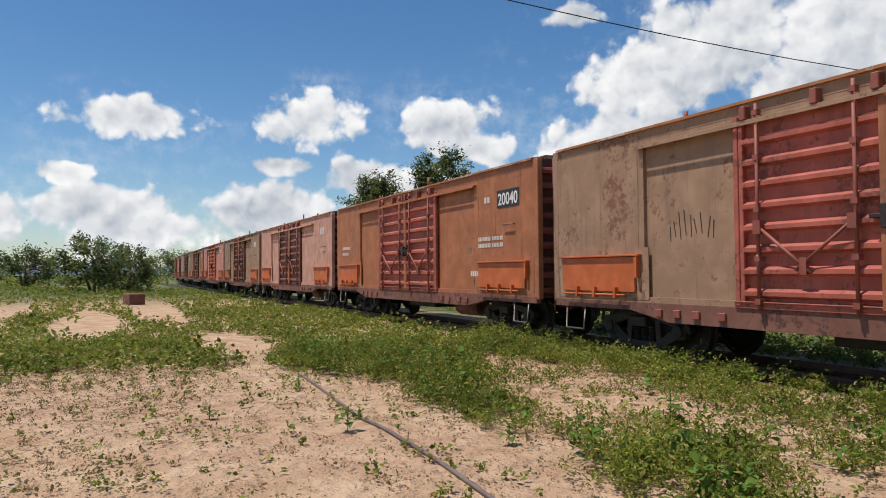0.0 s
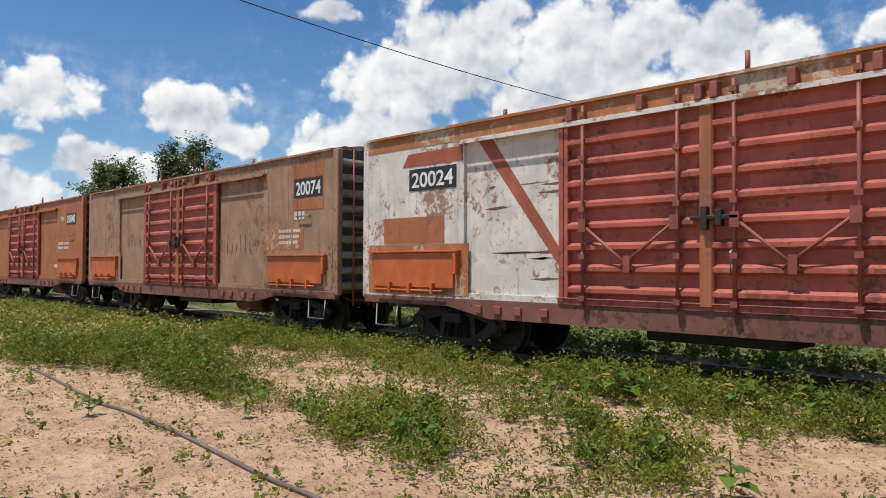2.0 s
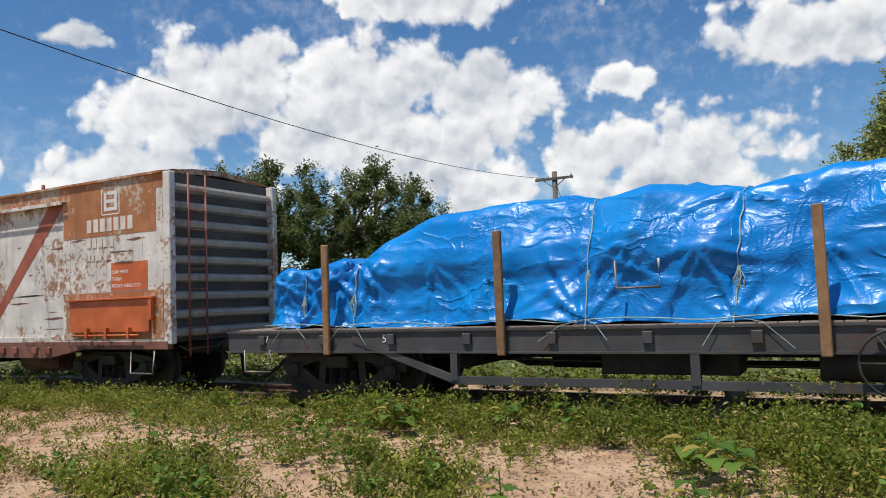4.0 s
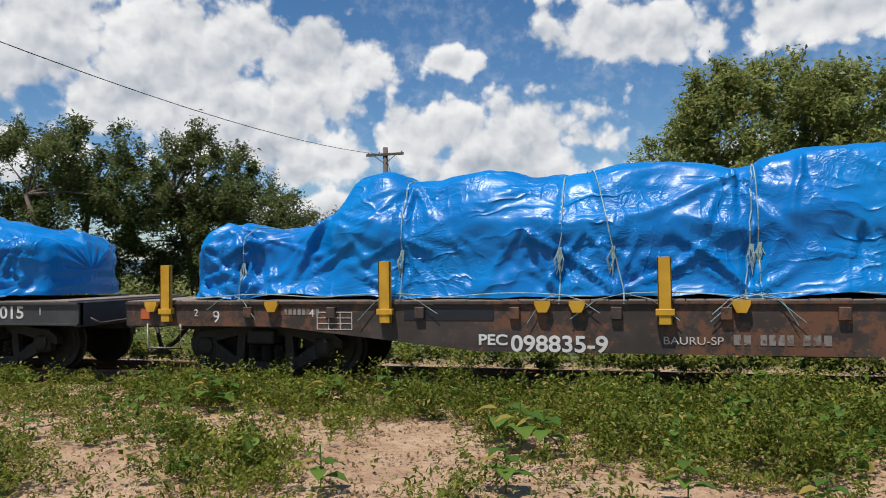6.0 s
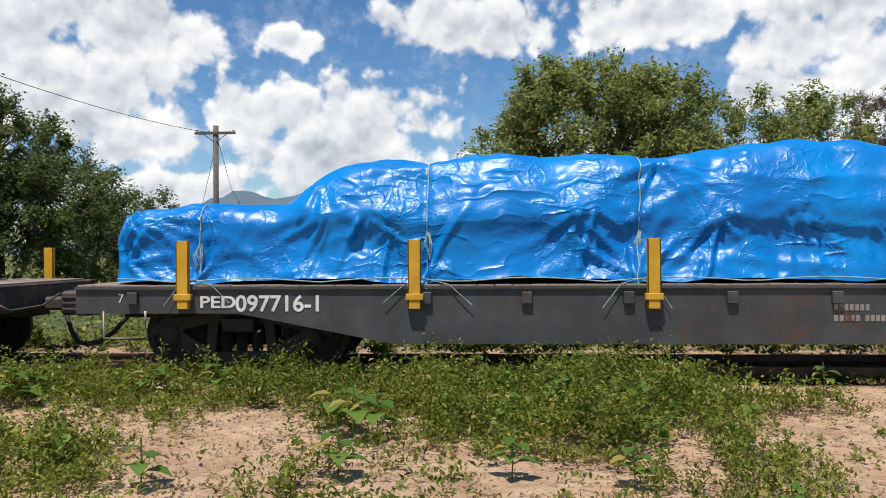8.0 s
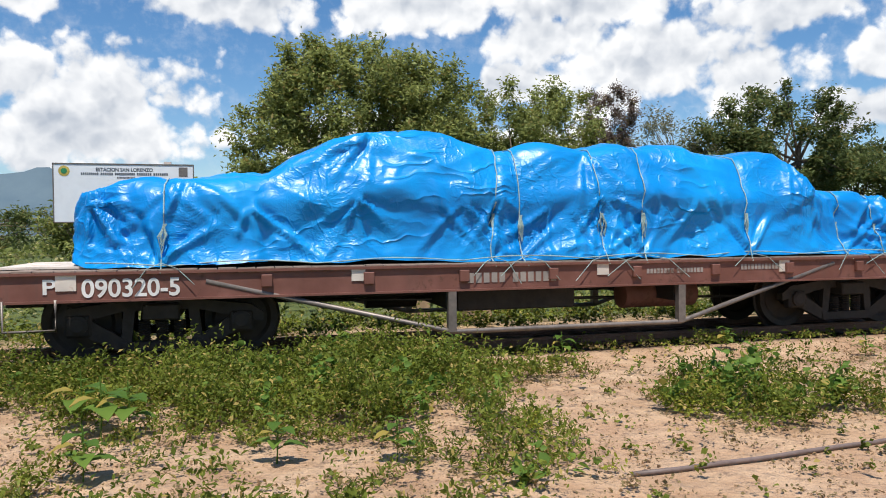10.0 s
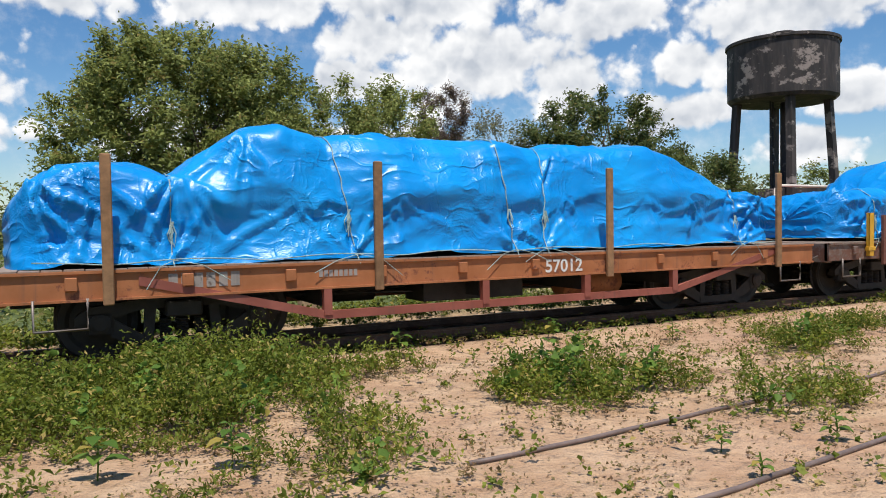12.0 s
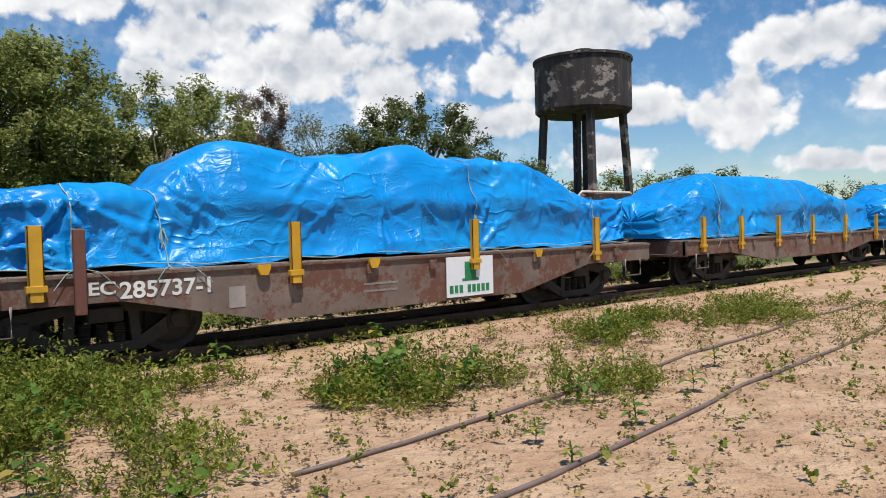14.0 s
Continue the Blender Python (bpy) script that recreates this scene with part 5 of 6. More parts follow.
PALE = "pale blue tarpaulin roped over vehicles on a flat wagon"
LBL = "crumpled blue tarpaulin roped over vehicles on a flat wagon"
tarpaulin(23.25, ((-6.42, 0.72), (-6.3, 0.92), (-6.0, 0.96), (-5.75, 0.93), (-5.5, 1.05), (-5.05, 1.09), (-4.77, 0.97), (-4.6, 1.06), (-4.1, 1.3), (-3.5, 1.52), (-2.8, 1.60), (-1.8, 1.64), (-0.4, 1.60), (0.5, 1.58), (1.1, 1.66), (2.1, 1.74), (2.9, 1.62), (3.6, 1.42), (4.2, 1.12), (4.8, 1.10), (5.3, 1.0), (5.85, 0.92), (5.98, 0.72)), ((-5.6, 0.2), (-4.7, 0.0), (-1.2, 0.1), (0.6, 0.35), (2.5, 0.2), (3.8, 0.0)), 3, LBL)
tarpaulin(37.93, ((-6.22, 0.62), (-6.1, 0.86), (-5.95, 0.93), (-5.62, 0.91), (-5.35, 1.02), (-4.7, 0.96), (-4.2, 1.06), (-3.88, 1.56), (-3.5, 1.61), (-3.1, 1.54), (-2.1, 1.58), (-1.5, 1.49), (-1.2, 1.56), (-0.7, 1.60), (0.1, 1.58), (0.85, 1.45), (1.05, 1.55), (1.55, 1.64), (2.4, 1.61), (3.1, 1.46), (3.62, 1.13), (4.2, 0.95), (4.8, 0.91), (5.1, 0.93), (5.3, 0.84), (5.68, 0.83), (5.78, 0.66)), ((-5.2, 0.3), (-3.1, 0.0), (-1.1, 0.1), (-0.9, -0.9), (1.05, 0.35), (1.0, 0.0), (4.5, 0.3), (5.0, -0.4)), 11, LBL)
tarpaulin(52.7, ((-6.44, 0.66), (-6.3, 0.86), (-5.85, 0.93), (-5.5, 1.02), (-5.0, 0.93), (-4.4, 0.87), (-3.97, 1.22), (-3.55, 1.40), (-2.8, 1.52), (-1.6, 1.60), (-0.6, 1.55), (0.2, 1.50), (1.0, 1.60), (2.5, 1.70), (3.0, 1.62), (3.45, 1.56), (3.75, 1.58), (4.35, 1.33), (4.8, 1.13), (5.05, 0.92), (5.25, 0.8), (5.34, 0.62)), ((-5.4, -0.2), (-2.6, 0.0), (0.0, 0.3), (3.6, 0.1), (2.9, -0.9)), 23, LBL)
tarpaulin(66.9, ((-5.62, 0.68), (-5.48, 0.92), (-5.2, 1.0), (-4.85, 1.04), (-4.4, 0.95), (-4.05, 0.98), (-3.5, 1.02), (-3.15, 1.27), (-2.68, 1.55), (-2.25, 1.66), (-1.85, 1.66), (-1.25, 1.59), (-0.5, 1.43), (0.1, 1.53), (0.55, 1.46), (1.4, 1.50), (2.35, 1.47), (3.45, 1.47), (3.75, 1.36), (4.1, 0.98), (4.8, 0.94), (5.15, 0.82), (5.48, 0.83), (5.58, 0.62)), ((-4.6, 0.15), (-0.45, 0.0), (-0.6, 0.5), (0.6, -0.1), (1.3, 0.2), (2.9, 0.25), (4.5, 0.2), (4.9, -0.4)), 37, PALE, cloth=M_PALETARP)
tarpaulin(80.5, ((-6.0, 0.66), (-5.9, 0.86), (-5.65, 1.01), (-5.38, 1.08), (-4.85, 1.08), (-4.35, 1.02), (-3.95, 1.27), (-3.48, 1.55), (-3.0, 1.62), (-2.6, 1.56), (-2.0, 1.62), (-1.1, 1.61), (-0.55, 1.52), (-0.1, 1.60), (0.35, 1.55), (0.9, 1.48), (1.5, 1.60), (2.6, 1.58), (3.5, 1.52), (4.2, 1.29), (4.7, 0.97), (5.2, 0.92), (5.42, 0.62)), ((-4.4, 0.1), (-2.6, -0.6), (-0.2, -0.4), (0.8, 0.5), (4.4, -0.3)), 41, PALE, cloth=M_PALETARP)
tarpaulin(93.2, ((-5.55, 0.68), (-5.3, 0.94), (-4.75, 0.95), (-4.2, 0.99), (-3.55, 1.0), (-3.2, 1.37), (-2.8, 1.55), (-2.36, 1.62), (-1.25, 1.50), (0.2, 1.58), (0.65, 1.60), (1.33, 1.50), (2.05, 1.61), (3.0, 1.48), (4.25, 0.97), (4.8, 0.92), (5.65, 0.86), (5.75, 0.62)), ((-4.7, -0.2), (-3.7, -0.3), (1.5, -0.1), (4.7, 0.2)), 53, PALE, cloth=M_PALETARP)
tarpaulin(106.9, ((-6.3, 0.7), (-6.1, 0.88), (-5.3, 1.0), (-4.6, 1.42), (-3.2, 1.57), (-1.2, 1.52), (1.2, 1.5), (1.7, 1.08), (2.9, 1.0), (4.4, 0.95), (5.2, 0.7)), ((-4.5, 0.2), (0.0, 0.0), (3.0, 0.2)), 67, PALE, cloth=M_PALETARP, nx=240, nv=70)
tarpaulin(120.4, ((-6.0, 0.7), (-5.6, 1.0), (-4.8, 1.1), (-4.2, 1.5), (-1.0, 1.56), (2.2, 1.55), (2.7, 1.05), (5.2, 1.0), (5.5, 0.7)), ((-4.5, 0.2), (0.0, 0.0)), 71, PALE, cloth=M_PALETARP, nx=200, nv=60)


# ---------------------------------------------------------------- surroundings
def at(azim, dist):
    a = radians(azim)
    return -math.sin(a) * dist, math.cos(a) * dist


def leaf_quads(centres, size, rng, up=0.35, narrow=0.34, round_=False):
    """Folded leaf blades at the given centres: one quad each, or two where the leaf is broad and round."""
    n = len(centres)
    d = rng.normal(size=(n, 3))
    d[:, 2] = d[:, 2] * 0.6 + up
    d /= np.linalg.norm(d, axis=1)[:, None]
    side = np.cross(d, rng.normal(size=(n, 3)) * 0.8 + np.array([0, 0, 1.5]))
    side /= np.linalg.norm(side, axis=1)[:, None] + 1e-9
    nor = np.cross(side, d)
    ln = (size * rng.uniform(0.55, 1.45, n))[:, None]
    tip = centres + d * ln - nor * ln * 0.12
    if not round_:
        mid = centres + d * ln * 0.5
        a = mid + side * ln * narrow + nor * ln * 0.10
        b = mid - side * ln * narrow + nor * ln * 0.10
        return np.stack([centres, a, tip, b], 1).reshape(-1, 3), np.arange(4 * n).reshape(-1, 4)
    lo, hi = centres + d * ln * 0.25 + nor * ln * 0.08, centres + d * ln * 0.68 + nor * ln * 0.05
    verts = np.stack([centres, lo + side * ln * narrow, hi + side * ln * narrow * 0.8, tip, hi - side * ln * narrow * 0.8, lo - side * ln * narrow], 1).reshape(-1, 3)
    k = np.arange(n)[:, None] * 6
    return verts, np.concatenate([k + np.array([[0, 1, 2, 3]]), k + np.array([[0, 3, 4, 5]])], 0)


def tree(x, y, height, blobs, mat, seed, label, clusters=90, per=110, size=0.13, spread=0.55, trunk=0.16, bark=M_BARK, stems=3, category="tree"):
    """A trunk that forks into limbs, and leaf clumps at the ends of the twigs."""
    rng = np.random.RandomState(seed)
    hold = tagged(new("tree", None), label, category)
    hold.location = (x, y, relief(x, y))
    vol = np.array([b[3] * b[4] * b[5] for b in blobs])
    pick = rng.choice(len(blobs), clusters, p=vol / vol.sum())
    cen = []
    for k in pick:
        cx, cy, cz, rx, ry, rz = blobs[k]
        v = rng.normal(size=3)
        v /= np.linalg.norm(v)
        r = rng.uniform(0.45, 1.0) ** 0.6
        cen.append((cx + v[0] * rx * r, cy + v[1] * ry * r, max(0.3, cz + v[2] * rz * r)))
    cen = np.array(cen)
    heart = np.array([np.mean([b[0] for b in blobs]), np.mean([b[1] for b in blobs]), height * 0.3])
    pts = []
    for c in cen:
        # a spray: leaves along a few twigs that reach up and out, then droop at the tips
        m = max(8, int(per * rng.uniform(0.5, 1.4)))
        sp = spread * rng.uniform(0.6, 1.3)
        out = (c - heart) / (np.linalg.norm(c - heart) + 1e-6)
        twigs = out + np.array([0, 0, 0.35]) + rng.normal(size=(5, 3)) * 0.55
        twigs /= np.linalg.norm(twigs, axis=1)[:, None]
        t = rng.uniform(-0.6, 1.5, m)[:, None] * sp
        q = twigs[rng.randint(0, 5, m)] * t + rng.normal(size=(m, 3)) * sp * 0.24
        q[:, 2] -= 0.22 * np.maximum(t[:, 0], 0) ** 2 / sp
        pts.append(c + q)
    pts = np.concatenate(pts)
    pts[:, 2] = np.maximum(pts[:, 2], 0.05)
    verts, faces = leaf_quads(pts, size * 1.3, rng, 0.0, 0.21)
    crown = cloud_mesh("crown", verts, faces, mat)
    crown.parent = hold
    bm = bmesh.new()
    forks = []
    for k in range(stems):
        a = 2 * math.pi * k / stems + rng.uniform(0, 1)
        top = Vector((math.cos(a) * 0.18 * height * rng.uniform(0.4, 1), math.sin(a) * 0.18 * height * rng.uniform(0.4, 1), height * rng.uniform(0.42, 0.6)))
        base = Vector((math.cos(a) * 0.12, math.sin(a) * 0.12, -0.1))
        tube(bm, [base, base.lerp(top, 0.45) + Vector((rng.normal() * 0.1, rng.normal() * 0.1, 0)), top], trunk, 7, trunk * 0.5)
        forks += [top, base.lerp(top, 0.6)]
    part("trunk", bm, bark, hold)
    bm = bmesh.new()
    for c in cen[:: max(1, len(cen) // 60)]:
        f = min(forks, key=lambda q: (q - Vector(c)).length)
        mid = f.lerp(Vector(c), 0.5) + Vector((rng.normal() * 0.12, rng.normal() * 0.12, 0.12))
        tube(bm, [f, mid, Vector(c)], trunk * 0.36, 5, trunk * 0.06)
    part("limb_structure", bm, bark, hold)
    return hold


def trees():
    x, y = at(-8.2, 19.5)
    tree(x, y, 6.9, ((0, 0, 4.0, 2.8, 2.4, 2.3), (-1.9, 0, 3.2, 1.3, 1.8, 2.2), (-0.3, 0, 5.2, 2.0, 1.8, 1.2), (1.7, 0, 4.3, 1.6, 1.8, 1.9), (-0.2, -0.3, 1.5, 3.0, 2.0, 1.4)), M_ACACIA, 101, "tall spreading tree with feathery green leaves", 620, 150, 0.095, 0.36, 0.085, stems=8)
    x, y = at(-19.5, 22.5)
    tree(x, y, 5.6, ((0, 0, 4.0, 2.2, 2.0, 1.9), (1.6, 0, 3.9, 1.7, 2.0, 1.9), (-1.4, 0.3, 2.8, 2.0, 1.8, 2.0), (0.4, -0.3, 1.6, 2.8, 1.8, 1.4)), M_ACACIA, 103, "leafy green tree with layered branches", 380, 150, 0.095, 0.38, 0.10, stems=4)
    x, y = at(-15.5, 21.0)
    tree(x, y, 4.2, ((0, 0, 1.9, 2.2, 1.8, 1.6),), M_ACACIA, 109, "low leafy tree beside taller trees", 150, 180, 0.10, 0.38, 0.09, stems=4)
    x, y = at(-39.6, 28)
    tree(x, y, 7.0, ((0, 0, 4.0, 2.6, 2.4, 2.5), (-2.2, 0, 3.0, 2.0, 2.0, 2.0), (2.3, 0, 2.6, 2.2, 2.0, 1.7)), M_DARKTREE, 107, "dark green dense tree behind the train", 260, 220, 0.105, 0.42, 0.16)
    x, y = at(-45.5, 31)
    tree(x, y, 4.6, ((0, 0, 2.7, 3.2, 2.2, 1.8),), M_DARKTREE, 111, "dark green bushy tree", 130, 180, 0.11, 0.45, 0.12)
    x, y = at(-27.4, 25)
    tree(x, y, 6.6, ((0.1, 0, 5.3, 0.95, 0.9, 1.0), (0.0, 0, 3.6, 1.1, 1.1, 1.3)), M_BROWNTREE, 113, "dead brown tree with bare twigs", 230, 110, 0.06, 0.22, 0.07, M_TWIG, stems=6)
    x, y = at(-31.4, 27)
    tree(x, y, 5.4, ((0, 0, 3.8, 1.9, 1.5, 1.8),), M_PALETREE, 117, "sparse pale tree with thin grey branches", 95, 80, 0.085, 0.42, 0.08, M_TWIG, stems=5)
    x, y = at(42.6, 31)
    tree(x, y, 8.2, ((-1.6, 0, 5.2, 2.2, 2.2, 2.3), (1.3, 0, 5.6, 2.0, 2.0, 2.0), (0, 0, 3.2, 2.9, 2.2, 2.2), (3.0, 0, 4.2, 1.4, 1.6, 1.6)), M_DARKTREE, 119, "tall dark green tree with an uneven crown", 240, 200, 0.115, 0.45, 0.18)
    x, y = at(33.6, 31)
    tree(x, y, 7.8, ((0, 0, 5.0, 2.2, 2.2, 2.2), (1.5, 0, 3.2, 2.2, 2.0, 2.0), (-1.5, 0, 3.0, 1.8, 2.0, 2.0)), M_DARKTREE, 121, "dark green rounded tree", 230, 200, 0.115, 0.45, 0.18)
    x, y = at(28.5, 36)
    tree(x, y, 6.2, ((-0.7, 0, 3.9, 2.2, 2.0, 2.0), (0.5, 0, 1.9, 3.2, 2.0, 1.7)), M_DARKTREE, 123, "low dark green tree", 170, 150, 0.12, 0.5, 0.12)
    x, y = at(24.6, 43)
    tree(x, y, 5.4, ((-0.6, 0, 3.3, 2.2, 1.8, 1.8), (0.6, 0, 1.8, 2.8, 1.8, 1.6)), M_DARKTREE, 124, "bushy green tree at the edge of a thicket", 120, 150, 0.13, 0.5, 0.11)
    for azim, dist, h, seed in ((65.2, 46, 9.6, 127), (69.8, 48, 8.2, 129)):
        x, y = at(azim, dist)
        tree(x, y, h, ((0, 0, h * 0.66, 1.9, 1.8, h * 0.27), (0.8, 0, h * 0.5, 1.6, 1.6, 1.4)), M_DARKTREE, seed, "dark tree showing above the wagons", 90, 120, 0.16, 0.6, 0.16)
    for azim, dist, h, w, seed, mat in ((89.8, 66, 4.4, 3.6, 131, M_DARKTREE), (87.8, 72, 3.9, 3.4, 132, M_DARKTREE), (94.0, 80, 3.6, 4.0, 133, M_DARKTREE), (84.6, 190, 6.5, 10, 134, M_DARKTREE), (80.5, 170, 5.0, 12, 135, M_DARKTREE), (-55.5, 60, 5.6, 4.6, 136, M_ACACIA), (-60.5, 62, 6.0, 4.6, 137, M_DARKTREE), (-63.8, 75, 5.5, 5.0, 138, M_ACACIA), (-69.5, 90, 5.2, 7.0, 139, M_DARKTREE), (-75.0, 110, 5.2, 9.0, 140, M_DARKTREE), (17.0, 62, 4.0, 5.0, 141, M_DARKTREE), (23.0, 58, 4.2, 6.0, 142, M_DARKTREE), (11.0, 70, 3.8, 6.0, 143, M_DARKTREE), (5.5, 40, 4.2, 2.6, 144, M_ACACIA), (9.5, 42, 3.8, 2.4, 145, M_ACACIA), (50.0, 60, 4.5, 8.0, 146, M_DARKTREE), (57.0, 70, 4.5, 9.0, 147, M_DARKTREE), (-50.5, 58, 5.0, 4.5, 148, M_ACACIA)):
        x, y = at(azim, dist)
        tree(x, y, h, ((0, 0, h * 0.52, w, w * 0.7, h * 0.45),), mat, seed, "distant bushy tree on the flat scrubland", 60, 75, 0.22 if dist < 100 else 0.4, 0.7 if dist < 100 else 1.4, 0.14)


trees()


def coverage(x, y):
    """How densely weeds grow at a spot, 0 to 1."""
    c = 0.64 if x < 2.2 else 0.64 - 0.36 * min(1.0, (x - 2.2) / 1.6)
    if -13.0 < x < -5.0 and y < 4.4:
        c -= 0.30 * min(1.0, (4.4 - y) / 1.2)
    c += 0.55 * noise.noise(Vector((x * 0.75, y * 0.95, 2.0))) + 0.50 * noise.noise(Vector((x * 2.3, y * 2.7, 7.0)))
    for bx, by, rx, ry, k in SPOTS:
        q = ((x - bx) / rx) ** 2 + ((y - by) / ry) ** 2
        if q < 2.2:
            c += k * max(0.0, 1 - q / 2.2)
    return c


# trodden bare spots (negative) and thickets (positive): centre, half sizes, weight
BARE_NEAR = (
    (-8.0, 2.5, 4.4, 1.1, -1.6), (-9.3, 0.4, 6.0, 1.7, -1.4), (-17.6, 3.1, 3.2, 0.7, -1.4), (-8.4, 5.4, 0.8, 0.32, -1.2), (-7.3, 6.15, 0.7, 0.3, -1.2), (-4.2, 6.5, 0.5, 0.3, -1.0),
    (-4.9, 3.2, 0.9, 0.4, -1.0), (-4.2, 5.3, 0.5, 0.4, -0.9), (-2.1, 5.95, 0.5, 0.4, -1.1), (-4.8, 6.9, 0.6, 0.4, -1.1), (-2.2, 5.6, 0.6, 0.45, -1.1), (-2.0, 6.7, 0.4, 0.4, -1.0),
    (0.0, 5.0, 0.8, 0.3, -1.1), (1.9, 5.3, 0.4, 0.3, -0.8),
)
BARE_FAR = (
    (2.9, 6.0, 0.5, 0.9, -1.5), (-0.3, 4.8, 0.7, 0.3, -1.0), (-1.7, 5.4, 0.4, 0.4, -1.0), (4.8, 7.8, 2.0, 0.5, -0.8), (2.9, 8.3, 1.0, 0.35, -1.3), (3.0, 3.7, 0.9, 0.5, -1.0),
    (5.5, 2.8, 4.0, 1.0, -0.7), (3.4, 6.5, 0.5, 0.6, -1.0), (5.4, 8.4, 2.4, 0.5, -1.0), (-26.0, 0.2, 6.0, 0.8, -2.0), (-36.0, 2.6, 9.0, 0.8, -2.0), (-36.0, -3.0, 7.0, 0.8, -1.6),
)
THICKETS = (
    (-16.5, 0.0, 3.0, 1.4, 1.6), (-13.5, 3.7, 1.6, 0.5, 0.9), (-12.6, 4.9, 2.2, 1.0, 0.7), (-9.0, 4.5, 0.9, 0.45, 0.7), (-5.4, 4.4, 0.9, 0.6, 1.0), (-4.7, 6.2, 0.8, 0.4, 0.7),
    (-3.5, 5.4, 0.8, 0.4, 0.7), (-15.6, 2.0, 2.2, 0.7, 0.9), (-5.7, 2.75, 0.8, 0.3, 0.8), (4.4, 5.5, 0.9, 0.6, 1.3), (5.7, 4.2, 0.6, 0.4, 1.0), (8.2, 6.2, 0.9, 0.45, 1.0),
    (11.7, 5.9, 1.4, 0.6, 1.0), (10.2, 6.9, 1.0, 0.4, 0.8), (4.3, 6.2, 0.6, 0.35, 0.8), (2.1, 5.4, 0.5, 0.45, 0.8), (2.2, 7.6, 1.4, 0.6, 0.6), (0.9, 6.9, 1.6, 1.3, 0.6),
    (-1.0, 7.9, 3.0, 0.5, 0.5),
)
SPOTS = BARE_NEAR + BARE_FAR + THICKETS


def scatter(name, label, mat, seed, n, xr, yr, leaves, size, hgt, rad, ok, up=0.5, narrow=0.34, round_=False):
    """Low plants strewn over a stretch of ground, as one mass of leaves ranged along leaning stalks."""
    rng = np.random.RandomState(seed)
    pts = []
    for _ in range(n):
        x, y = rng.uniform(*xr), rng.uniform(*yr)
        k = ok(x, y)
        if rng.rand() > k:
            continue
        h = hgt * rng.uniform(0.4, 1.5) * (0.55 + 0.5 * min(1, k))
        h *= 0.75 + 0.9 * max(0.0, noise.noise(Vector((x * 1.1, y * 1.4, 71.0))))
        m = max(5, int(leaves * rng.uniform(0.5, 1.3) * (0.5 + 0.5 * min(1, k))))
        r = rad * rng.uniform(0.6, 1.3)
        ns = max(3, m // 9)
        a, lean, top = rng.uniform(0, 6.283, ns), r * np.sqrt(rng.rand(ns)), rng.uniform(0.55, 1.15, ns)
        j = rng.randint(0, ns, m)
        z = rng.uniform(0.12, 1.0, m) ** 0.7
        d = lean[j] * (0.25 + 0.85 * z)
        fuzz = rng.normal(size=(2, m)) * r * 0.16
        pts.append(np.stack([x + d * np.cos(a[j]) + fuzz[0], y + d * np.sin(a[j]) + fuzz[1], relief(x, y) + z * top[j] * h + 0.005], 1))
    pts = np.concatenate(pts)
    verts, faces = leaf_quads(pts, size, rng, up, narrow, round_)
    return tagged(cloud_mesh(name, verts, faces, mat), label, "weeds", kind="stuff")


def near_ok(x, y):
    if x * x + y * y < 9 or abs(x) > 5.2 * max(1, y) + 2:
        return 0.0
    if y > 8.55:
        return 0.15
    return coverage(x, y) - 0.30


